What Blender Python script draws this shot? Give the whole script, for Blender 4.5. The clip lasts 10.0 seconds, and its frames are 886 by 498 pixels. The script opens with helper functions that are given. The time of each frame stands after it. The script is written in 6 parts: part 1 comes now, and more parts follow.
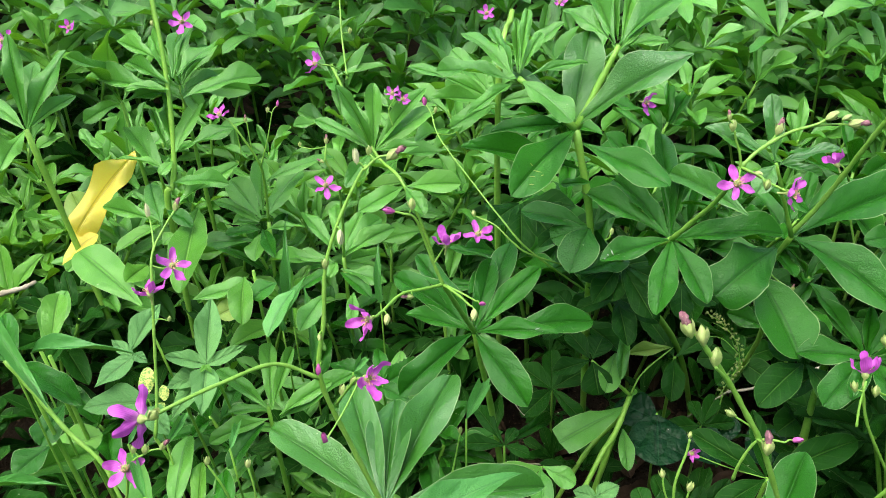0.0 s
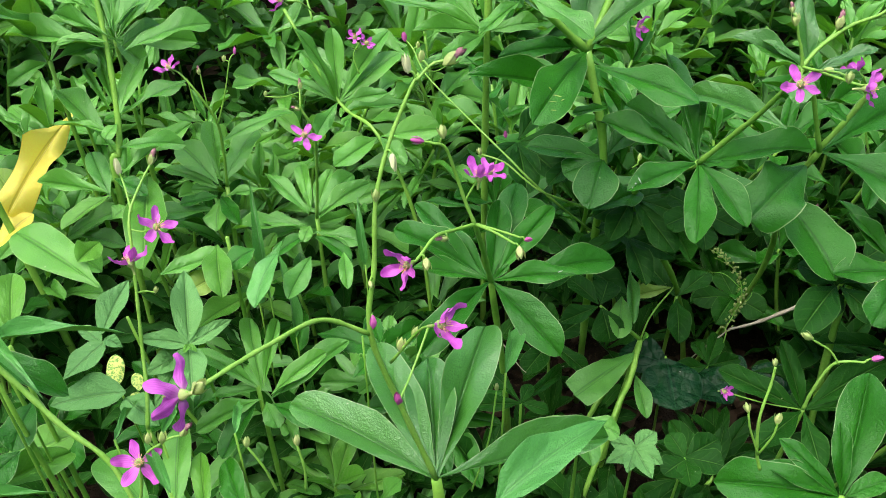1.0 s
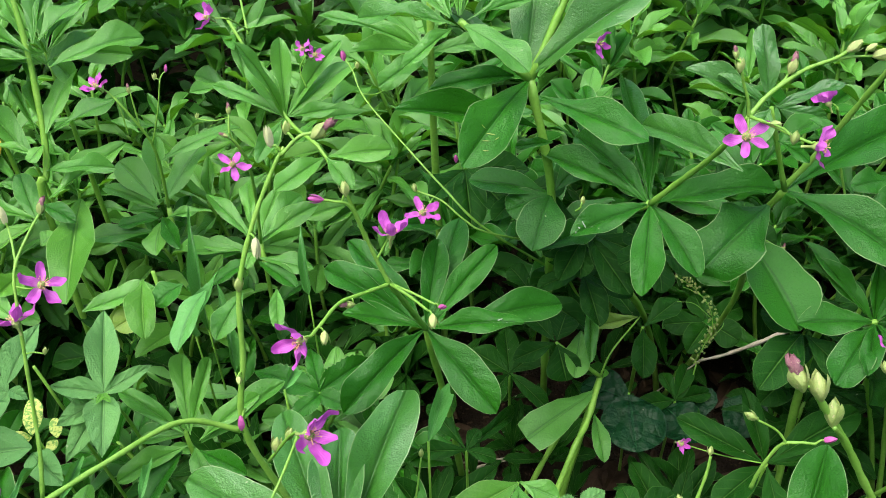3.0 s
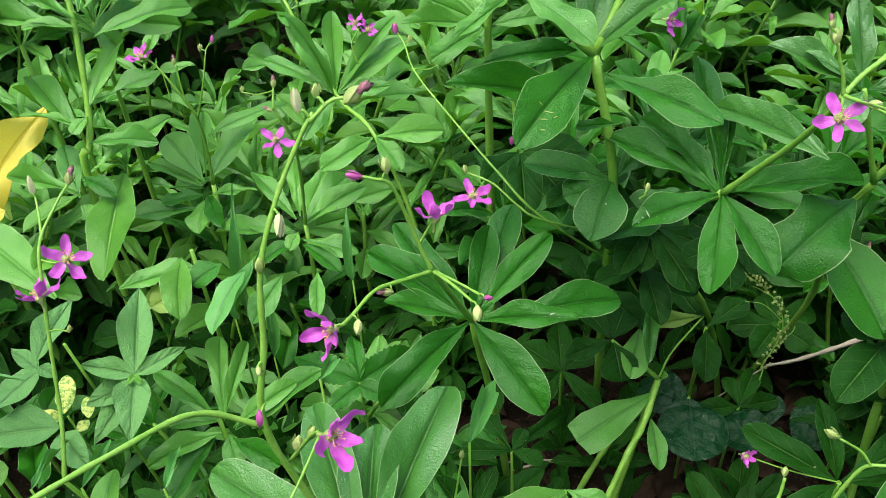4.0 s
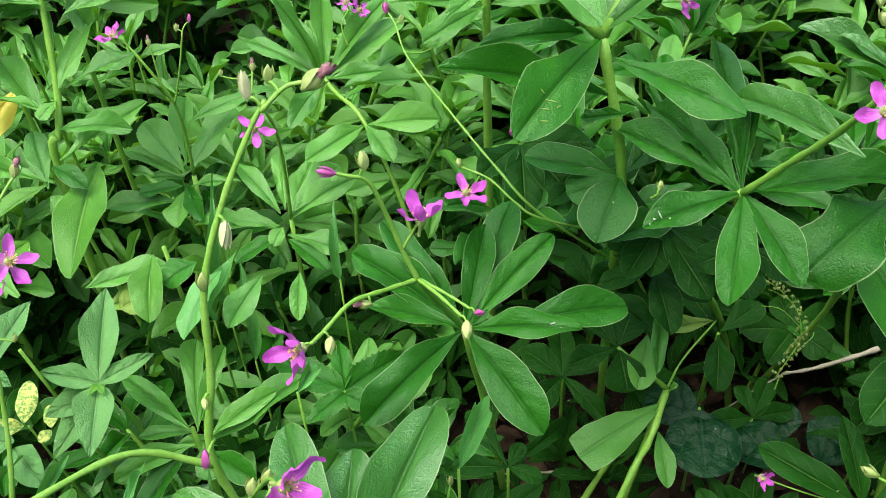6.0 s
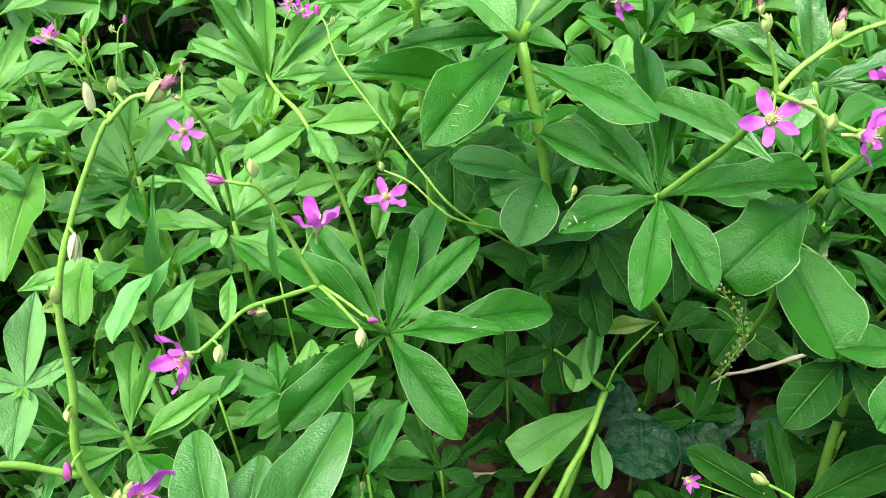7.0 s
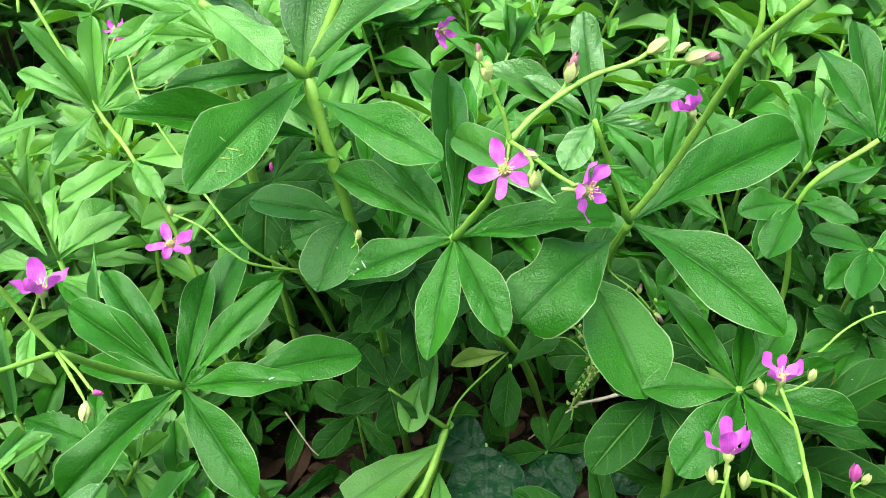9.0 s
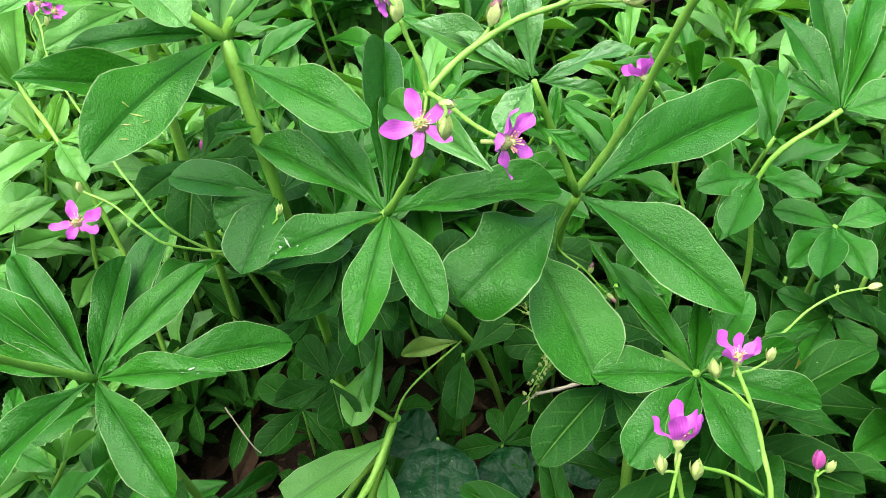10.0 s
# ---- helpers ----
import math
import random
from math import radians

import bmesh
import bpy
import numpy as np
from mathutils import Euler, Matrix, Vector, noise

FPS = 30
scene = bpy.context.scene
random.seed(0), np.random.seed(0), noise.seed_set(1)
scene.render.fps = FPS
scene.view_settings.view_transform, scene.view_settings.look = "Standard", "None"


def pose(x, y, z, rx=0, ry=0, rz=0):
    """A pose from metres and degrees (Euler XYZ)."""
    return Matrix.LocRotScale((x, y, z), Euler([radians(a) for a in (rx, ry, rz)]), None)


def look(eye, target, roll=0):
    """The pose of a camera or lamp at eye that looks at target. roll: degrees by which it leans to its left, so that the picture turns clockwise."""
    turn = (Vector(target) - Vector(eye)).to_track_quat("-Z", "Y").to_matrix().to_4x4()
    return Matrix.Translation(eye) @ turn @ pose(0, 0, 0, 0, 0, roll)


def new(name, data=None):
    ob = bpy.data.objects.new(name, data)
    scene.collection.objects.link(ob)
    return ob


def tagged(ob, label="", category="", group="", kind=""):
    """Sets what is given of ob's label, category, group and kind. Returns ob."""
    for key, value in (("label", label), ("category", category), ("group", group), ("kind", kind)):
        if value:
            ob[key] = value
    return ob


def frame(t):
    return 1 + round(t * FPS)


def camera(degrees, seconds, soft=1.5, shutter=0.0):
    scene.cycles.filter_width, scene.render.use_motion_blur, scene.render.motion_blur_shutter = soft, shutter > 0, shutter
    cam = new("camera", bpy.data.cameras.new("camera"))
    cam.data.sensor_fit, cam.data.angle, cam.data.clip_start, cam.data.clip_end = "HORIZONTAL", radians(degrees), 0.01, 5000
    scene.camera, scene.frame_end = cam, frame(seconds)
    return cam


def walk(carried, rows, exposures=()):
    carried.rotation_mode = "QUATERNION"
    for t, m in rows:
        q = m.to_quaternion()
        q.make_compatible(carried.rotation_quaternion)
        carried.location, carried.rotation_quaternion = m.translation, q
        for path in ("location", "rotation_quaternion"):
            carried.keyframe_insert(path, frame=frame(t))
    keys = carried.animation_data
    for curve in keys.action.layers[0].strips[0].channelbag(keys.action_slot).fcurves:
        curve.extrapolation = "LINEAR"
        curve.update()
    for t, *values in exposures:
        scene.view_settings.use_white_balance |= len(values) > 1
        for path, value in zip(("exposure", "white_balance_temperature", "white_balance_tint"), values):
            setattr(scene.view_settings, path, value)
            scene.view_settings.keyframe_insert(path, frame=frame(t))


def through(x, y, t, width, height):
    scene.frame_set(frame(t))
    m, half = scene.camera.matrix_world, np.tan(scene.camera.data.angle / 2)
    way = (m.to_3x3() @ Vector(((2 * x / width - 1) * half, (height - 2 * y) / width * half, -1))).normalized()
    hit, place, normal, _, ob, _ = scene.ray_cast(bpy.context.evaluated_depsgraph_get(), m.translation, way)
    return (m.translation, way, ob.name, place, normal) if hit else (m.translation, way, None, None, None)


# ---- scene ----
cam = camera(54.5, 10.0, soft=0.9)
PATH = [
    (0, (0.0528, -0.0249, 0.6955), (-0.0343, 0.7525, 0.0725), -1.34),
    (0.5, (0.0118, -0.0008, 0.6695), (0.0040, 0.7759, 0.0398), -0.13),
    (1, (-0.0172, 0.0031, 0.6435), (0.0059, 0.7688, 0.0007), -0.50),
    (1.5, (-0.0306, 0.0083, 0.6351), (-0.0021, 0.7678, -0.0149), -0.95),
    (2, (-0.0049, 0.0242, 0.6454), (0.0280, 0.7809, -0.0075), -0.77),
    (2.2, (0.0065, 0.0320, 0.6506), (0.0381, 0.7881, -0.0031), -0.85),
    (3.3, (0.0346, 0.0695, 0.6441), (0.0219, 0.8111, -0.0267), -1.30),
    (3.5, (0.0340, 0.0744, 0.6366), (0.0044, 0.8138, -0.0360), -1.63),
    (4, (0.0361, 0.0847, 0.6243), (-0.0217, 0.8214, -0.0494), -2.53),
    (4.5, (0.0333, 0.0938, 0.6173), (-0.0338, 0.8303, -0.0558), -2.94),
    (5, (0.0299, 0.1034, 0.6060), (-0.0381, 0.8360, -0.0713), -2.76),
    (5.5, (0.0323, 0.1100, 0.6033), (-0.0328, 0.8374, -0.0797), -2.40),
    (5.7, (0.0341, 0.1152, 0.6028), (-0.0291, 0.8411, -0.0821), -2.36),
    (6.8, (0.0681, 0.1260, 0.5972), (0.0086, 0.8522, -0.0877), -2.09),
    (7, (0.0756, 0.1265, 0.6027), (0.0202, 0.8491, -0.0863), -2.01),
    (7.5, (0.0992, 0.1252, 0.6064), (0.0481, 0.8479, -0.0829), -1.77),
    (8, (0.1171, 0.1326, 0.6105), (0.0863, 0.8561, -0.0792), -1.10),
    (8.5, (0.1310, 0.1420, 0.6090), (0.1209, 0.8695, -0.0770), -0.55),
    (9, (0.1449, 0.1543, 0.6008), (0.1527, 0.8837, -0.0832), -0.11),
    (9.5, (0.1509, 0.1709, 0.5882), (0.1690, 0.9024, -0.0934), 0.09),
    (10, (0.1631, 0.1693, 0.5738), (0.1982, 0.8966, -0.1117), 0.73),
]
EXPOSURE = [(0, 1.74), (1, 1.63), (5.5, 1.58), (7.5, 2.28), (10, 2.20)]
walk(cam, [(t, look(eye, target, roll)) for t, eye, target, roll in PATH], EXPOSURE)
SKY, SUN = 0.11, 1.5
# ---- light ----
world = bpy.data.worlds.new("world")
scene.world = world
world.use_nodes = True
wn, wl = world.node_tree.nodes, world.node_tree.links
sky = wn.new("ShaderNodeTexSky")
sky.sky_type, sky.sun_disc = "NISHITA", False
sky.sun_elevation, sky.sun_rotation = radians(73.7), radians(-120)
sky.air_density, sky.dust_density, sky.ozone_density = 1.0, 4.0, 1.0
wn["Background"].inputs["Strength"].default_value = SKY
wl.new(sky.outputs["Color"], wn["Background"].inputs["Color"])
sun = new("sun", bpy.data.lights.new("sun", "SUN"))
sun.data.energy, sun.data.angle, sun.data.color = SUN, radians(60), (1.0, 0.985, 0.965)
sun.matrix_world = look((-0.38, -0.22, 1.5), (0, 0, 0))

# ---- materials ----
MATS = {}


def node(nt, kind, **props):
    n = nt.nodes.new(kind)
    for key, value in props.items():
        if key == "operation":
            n.operation = value
        elif key == "blend":
            n.data_type, n.blend_type = "RGBA", value
        elif key == "vals":
            for i, v in value.items():
                n.inputs[i].default_value = v
    return n


def maths(nt, op, a, b=None, c=None, clamp=False):
    n = node(nt, "ShaderNodeMath", operation=op)
    n.use_clamp = clamp
    for i, v in enumerate((a, b, c)):
        if v is None:
            continue
        if isinstance(v, (int, float)):
            n.inputs[i].default_value = v
        else:
            nt.links.new(v, n.inputs[i])
    return n.outputs[0]


def mixed(nt, fac, a, b, blend="MIX"):
    n = node(nt, "ShaderNodeMix", blend=blend)
    for i, v in ((0, fac), (6, a), (7, b)):
        if isinstance(v, (int, float)):
            n.inputs[i].default_value = v
        elif isinstance(v, tuple):
            n.inputs[i].default_value = (*v, 1)
        else:
            nt.links.new(v, n.inputs[i])
    return n.outputs[2]


def start(name):
    mat = bpy.data.materials.new(name)
    mat.use_nodes = True
    nt = mat.node_tree
    MATS[name] = mat
    return mat, nt, nt.nodes["Principled BSDF"], nt.nodes["Material Output"]


def noise_tex(nt, scale, detail=3.0, rough=0.55, vector=None):
    n = node(nt, "ShaderNodeTexNoise")
    n.inputs["Scale"].default_value, n.inputs["Detail"].default_value, n.inputs["Roughness"].default_value = scale, detail, rough
    if vector is not None:
        nt.links.new(vector, n.inputs["Vector"])
    return n.outputs["Fac"]


def step(nt, value, low, high):
    n = node(nt, "ShaderNodeMapRange")
    n.interpolation_type = "SMOOTHSTEP"
    nt.links.new(value, n.inputs["Value"])
    n.inputs["From Min"].default_value, n.inputs["From Max"].default_value = low, high
    return n.outputs["Result"]


def world_coords(nt):
    return node(nt, "ShaderNodeNewGeometry").outputs["Position"]


def leaf_material(name, dark, light, rib, rim, gloss=0.36, through=0.15, vein=0.22, spot=None, island=False, crinkle=0.0, shine=0.5):
    """A leaf blade: colour by leaf, midrib, side veins, pale rim, fine relief, and light let through."""
    mat, nt, bsdf, out = start(name)
    uv = node(nt, "ShaderNodeUVMap")
    sep = node(nt, "ShaderNodeSeparateXYZ")
    nt.links.new(uv.outputs["UV"], sep.inputs[0])
    across = maths(nt, "ABSOLUTE", maths(nt, "MULTIPLY_ADD", sep.outputs[0], 2.0, -1.0))
    along = sep.outputs[1]
    if island:
        rnd = node(nt, "ShaderNodeNewGeometry").outputs["Random Per Island"]
    else:
        rnd = node(nt, "ShaderNodeObjectInfo").outputs["Random"]
    pos = world_coords(nt)
    big = noise_tex(nt, 22, 2, vector=pos)
    fine = noise_tex(nt, 750, 4, 0.6, vector=pos)
    grain = noise_tex(nt, 1500, 2, vector=pos)
    tone = maths(nt, "ADD", maths(nt, "MULTIPLY", rnd, 0.75), maths(nt, "MULTIPLY", step(nt, big, 0.3, 0.7), 0.35), clamp=True)
    col = mixed(nt, tone, dark, light)
    col = mixed(nt, maths(nt, "MULTIPLY", step(nt, fine, 0.35, 0.75), 0.16), col, tuple(c * 1.5 for c in light))
    # side veins leave the midrib at a slant
    slant = maths(nt, "SUBTRACT", maths(nt, "MULTIPLY", along, 34.0), maths(nt, "MULTIPLY", across, 9.0))
    wob = maths(nt, "ADD", slant, maths(nt, "MULTIPLY", big, 9.0))
    lines = step(nt, maths(nt, "SINE", wob), 0.86, 1.0)
    lines = maths(nt, "MULTIPLY", lines, step(nt, across, 0.95, 0.55))
    col = mixed(nt, maths(nt, "MULTIPLY", lines, 0.35 * vein), col, rib)
    mid = step(nt, maths(nt, "ADD", across, maths(nt, "MULTIPLY", along, 0.02)), 0.06, 0.02)
    # a darker line on either side of the midrib
    dark_line = step(nt, maths(nt, "ABSOLUTE", maths(nt, "SUBTRACT", across, 0.09)), 0.06, 0.0)
    col = mixed(nt, maths(nt, "MULTIPLY", dark_line, 0.5), col, tuple(c * 0.55 for c in dark))
    col = mixed(nt, maths(nt, "MULTIPLY", mid, 0.3), col, rib)
    edge = step(nt, across, 0.955, 0.985)
    col = mixed(nt, maths(nt, "MULTIPLY", edge, 0.55), col, rim)
    if spot:
        blots = step(nt, noise_tex(nt, 520, 3, vector=pos), 0.45, 0.52)
        col = mixed(nt, maths(nt, "MULTIPLY", blots, 0.9), col, spot)
    else:
        specks = step(nt, noise_tex(nt, 260, 1, vector=pos), 0.79, 0.81)
        col = mixed(nt, maths(nt, "MULTIPLY", specks, 0.55), col, (0.45, 0.5, 0.35))
        wear = step(nt, noise_tex(nt, 95, 5, 0.7, vector=pos), 0.70, 0.745)
        col = mixed(nt, maths(nt, "MULTIPLY", wear, 0.35), col, (0.16, 0.17, 0.04))
    nt.links.new(col, bsdf.inputs["Base Color"])
    nt.links.new(maths(nt, "MULTIPLY_ADD", fine, 0.22, gloss - 0.11), bsdf.inputs["Roughness"])
    bsdf.inputs["Specular IOR Level"].default_value = shine
    cells = node(nt, "ShaderNodeTexVoronoi")
    cells.inputs["Scale"].default_value = 850
    nt.links.new(pos, cells.inputs["Vector"])
    height = maths(nt, "ADD", maths(nt, "MULTIPLY", fine, 1.9), maths(nt, "MULTIPLY", grain, 0.3))
    height = maths(nt, "SUBTRACT", height, maths(nt, "MULTIPLY", cells.outputs["Distance"], 0.22))
    height = maths(nt, "SUBTRACT", height, maths(nt, "MULTIPLY", lines, 0.3 * vein))
    height = maths(nt, "SUBTRACT", height, maths(nt, "MULTIPLY", mid, 0.6))
    # soft puckers between the side veins
    height = maths(nt, "ADD", height, maths(nt, "MULTIPLY", maths(nt, "SINE", wob), 0.30))
    height = maths(nt, "ADD", height, maths(nt, "MULTIPLY", noise_tex(nt, 190, 2, vector=pos), 0.6))
    if crinkle:
        height = maths(nt, "MULTIPLY", height, 1.0 - 0.75 * crinkle)
        height = maths(nt, "ADD", height, maths(nt, "MULTIPLY", noise_tex(nt, 120, 2, vector=pos), 4.0 * crinkle))
        quilt = node(nt, "ShaderNodeTexVoronoi")
        quilt.inputs["Scale"].default_value = 95
        nt.links.new(pos, quilt.inputs["Vector"])
        height = maths(nt, "SUBTRACT", height, maths(nt, "MULTIPLY", quilt.outputs["Distance"], 5.0 * crinkle))
    bump = node(nt, "ShaderNodeBump")
    bump.inputs["Strength"].default_value, bump.inputs["Distance"].default_value = (0.9 if crinkle else 0.5), 0.0008
    nt.links.new(height, bump.inputs["Height"])
    nt.links.new(bump.outputs["Normal"], bsdf.inputs["Normal"])
    glow = node(nt, "ShaderNodeBsdfTranslucent")
    nt.links.new(mixed(nt, 1.0, col, (1.6, 1.35, 0.4), "MULTIPLY"), glow.inputs["Color"])
    mix = node(nt, "ShaderNodeMixShader")
    mix.inputs[0].default_value = through
    nt.links.new(bsdf.outputs[0], mix.inputs[1])
    nt.links.new(glow.outputs[0], mix.inputs[2])
    nt.links.new(mix.outputs[0], out.inputs["Surface"])
    return mat


def plain_material(name, dark, light, scale, rough=0.5, bump=0.3, through=0.0, dist=0.0006, speck=None):
    """A surface with two colours mixed by noise at two scales, fine relief, and a share of light let through."""
    mat, nt, bsdf, out = start(name)
    pos = world_coords(nt)
    rnd = node(nt, "ShaderNodeObjectInfo").outputs["Random"]
    n1, n2 = noise_tex(nt, scale, 3, vector=pos), noise_tex(nt, scale * 9, 4, vector=pos)
    tone = maths(nt, "ADD", maths(nt, "MULTIPLY", step(nt, n1, 0.3, 0.7), 0.6), maths(nt, "MULTIPLY", rnd, 0.4))
    col = mixed(nt, tone, dark, light)
    col = mixed(nt, maths(nt, "MULTIPLY", step(nt, n2, 0.4, 0.75), 0.3), col, tuple(c * 0.5 for c in dark))
    if speck:
        col = mixed(nt, step(nt, noise_tex(nt, scale * 5, 2, vector=pos), 0.62, 0.68), col, speck)
    nt.links.new(col, bsdf.inputs["Base Color"])
    bsdf.inputs["Roughness"].default_value, bsdf.inputs["Specular IOR Level"].default_value = rough, 0.08 if rough > 0.7 else 0.4
    bm = node(nt, "ShaderNodeBump")
    bm.inputs["Strength"].default_value, bm.inputs["Distance"].default_value = bump, dist
    nt.links.new(maths(nt, "ADD", n1, maths(nt, "MULTIPLY", n2, 0.6)), bm.inputs["Height"])
    nt.links.new(bm.outputs["Normal"], bsdf.inputs["Normal"])
    if through:
        glow = node(nt, "ShaderNodeBsdfTranslucent")
        nt.links.new(col, glow.inputs["Color"])
        mix = node(nt, "ShaderNodeMixShader")
        mix.inputs[0].default_value = through
        nt.links.new(bsdf.outputs[0], mix.inputs[1])
        nt.links.new(glow.outputs[0], mix.inputs[2])
        nt.links.new(mix.outputs[0], out.inputs["Surface"])
    return mat


def petal_material(name, dark, light):
    """A thin petal: fine darker veins along it, a paler foot, and light let through."""
    mat, nt, bsdf, out = start(name)
    uv = node(nt, "ShaderNodeUVMap")
    sep = node(nt, "ShaderNodeSeparateXYZ")
    nt.links.new(uv.outputs["UV"], sep.inputs[0])
    pos = world_coords(nt)
    rnd = node(nt, "ShaderNodeObjectInfo").outputs["Random"]
    blotch = noise_tex(nt, 260, 3, vector=pos)
    tone = maths(nt, "ADD", maths(nt, "MULTIPLY", rnd, 0.5), maths(nt, "MULTIPLY", step(nt, blotch, 0.3, 0.7), 0.5))
    col = mixed(nt, tone, dark, light)
    wob = maths(nt, "ADD", maths(nt, "MULTIPLY", sep.outputs[0], 42.0), maths(nt, "MULTIPLY", blotch, 5.0))
    veins = step(nt, maths(nt, "SINE", wob), 0.3, 1.0)
    col = mixed(nt, maths(nt, "MULTIPLY", veins, 0.35), col, tuple(c * 0.62 for c in dark))
    col = mixed(nt, maths(nt, "MULTIPLY", step(nt, sep.outputs[1], 0.28, 0.02), 0.55), col, (0.74, 0.42, 0.62))
    nt.links.new(col, bsdf.inputs["Base Color"])
    bsdf.inputs["Roughness"].default_value = 0.5
    bump = node(nt, "ShaderNodeBump")
    bump.inputs["Strength"].default_value, bump.inputs["Distance"].default_value = 0.45, 0.0004
    nt.links.new(maths(nt, "SUBTRACT", blotch, maths(nt, "MULTIPLY", veins, 0.5)), bump.inputs["Height"])
    nt.links.new(bump.outputs["Normal"], bsdf.inputs["Normal"])
    glow = node(nt, "ShaderNodeBsdfTranslucent")
    nt.links.new(col, glow.inputs["Color"])
    mix = node(nt, "ShaderNodeMixShader")
    mix.inputs[0].default_value = 0.3
    nt.links.new(bsdf.outputs[0], mix.inputs[1])
    nt.links.new(glow.outputs[0], mix.inputs[2])
    nt.links.new(mix.outputs[0], out.inputs["Surface"])
    return mat


RIB, RIM = (0.16, 0.33, 0.07), (0.34, 0.47, 0.22)
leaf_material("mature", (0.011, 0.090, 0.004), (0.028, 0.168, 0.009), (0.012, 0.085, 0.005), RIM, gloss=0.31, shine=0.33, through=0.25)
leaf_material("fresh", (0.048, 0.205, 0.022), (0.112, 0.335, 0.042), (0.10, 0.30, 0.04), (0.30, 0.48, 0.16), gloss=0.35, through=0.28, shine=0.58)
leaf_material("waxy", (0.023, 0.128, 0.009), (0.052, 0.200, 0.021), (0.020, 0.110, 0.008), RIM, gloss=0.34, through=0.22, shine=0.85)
leaf_material("young", (0.056, 0.205, 0.018), (0.108, 0.310, 0.030), (0.28, 0.46, 0.12), (0.32, 0.5, 0.18), through=0.28, shine=0.4)
leaf_material("yellowed", (0.76, 0.62, 0.07), (0.88, 0.76, 0.14), (0.78, 0.66, 0.2), (0.55, 0.36, 0.08), through=0.35)
leaf_material("fading", (0.12, 0.27, 0.035), (0.23, 0.36, 0.05), (0.40, 0.46, 0.14), (0.42, 0.45, 0.16), through=0.3)
leaf_material("herb", (0.070, 0.220, 0.050), (0.120, 0.310, 0.075), (0.20, 0.38, 0.12), (0.16, 0.34, 0.10), gloss=0.55, vein=0.4, crinkle=0.1)
leaf_material("mottled", (0.13, 0.32, 0.04), (0.20, 0.40, 0.06), (0.5, 0.6, 0.2), (0.4, 0.5, 0.15), gloss=0.5, spot=(0.62, 0.68, 0.16))
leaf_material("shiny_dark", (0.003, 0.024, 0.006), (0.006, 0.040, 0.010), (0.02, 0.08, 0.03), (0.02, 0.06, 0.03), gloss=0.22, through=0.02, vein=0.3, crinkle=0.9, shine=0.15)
leaf_material("blade", (0.045, 0.200, 0.035), (0.085, 0.290, 0.055), (0.14, 0.34, 0.10), (0.14, 0.32, 0.10), gloss=0.42, vein=0.0)
# darker copy of the mature leaf, with canopy shade put into its colour
leaf_material("shaded_leaf", (0.005, 0.038, 0.003), (0.012, 0.074, 0.005), RIB, (0.10, 0.22, 0.05), gloss=0.42, shine=0.10, through=0.2)
# massed leaf colour darkened to stand for the shade near the soil
leaf_material("shaded_massed", (0.005, 0.036, 0.003), (0.014, 0.076, 0.006), RIB, (0.10, 0.22, 0.05), island=True, shine=0.06, through=0.15)
leaf_material("massed", (0.040, 0.195, 0.024), (0.115, 0.360, 0.048), RIB, RIM, island=True, gloss=0.36, through=0.26, shine=0.9)
plain_material("stem_green", (0.16, 0.38, 0.04), (0.26, 0.50, 0.07), 60, 0.42, 0.25, 0.18)
plain_material("stalk_green", (0.17, 0.39, 0.04), (0.28, 0.52, 0.09), 80, 0.45, 0.25, 0.2)
petal_material("petal_pink", (0.47, 0.055, 0.43), (0.66, 0.14, 0.62))
plain_material("stamen_yellow", (0.62, 0.30, 0.16), (0.80, 0.52, 0.30), 300, 0.6)
plain_material("bud_green", (0.24, 0.36, 0.08), (0.44, 0.50, 0.18), 320, 0.42, 0.6, 0.12, 0.0006, (0.50, 0.44, 0.24))
plain_material("bud_cream", (0.36, 0.40, 0.18), (0.52, 0.52, 0.30), 250, 0.6, 0.4, 0.15)
plain_material("bud_pink", (0.36, 0.05, 0.22), (0.52, 0.11, 0.36), 260, 0.5, 0.5, 0.15)
plain_material("wilt_mauve", (0.20, 0.07, 0.10), (0.42, 0.20, 0.22), 420, 0.7, 0.8, 0.1, 0.0006, (0.46, 0.36, 0.24))
plain_material("dry_straw", (0.24, 0.21, 0.14), (0.42, 0.38, 0.28), 90, 0.8, 0.6)
plain_material("dead_leaf", (0.018, 0.011, 0.006), (0.066, 0.042, 0.025), 70, 0.75, 0.6, 0.05)
plain_material("chalk", (0.28, 0.36, 0.25), (0.45, 0.52, 0.40), 300, 0.8, 0.4)
plain_material("soil", (0.008, 0.006, 0.004), (0.026, 0.018, 0.011), 45, 0.95, 1.0, 0.0, 0.006, (0.055, 0.036, 0.02))

# ---- builders ----
rng = random.Random(7)


ACROSS = (-1.0, -0.82, -0.5, -0.2, -0.05, 0.0, 0.05, 0.2, 0.5, 0.82, 1.0)


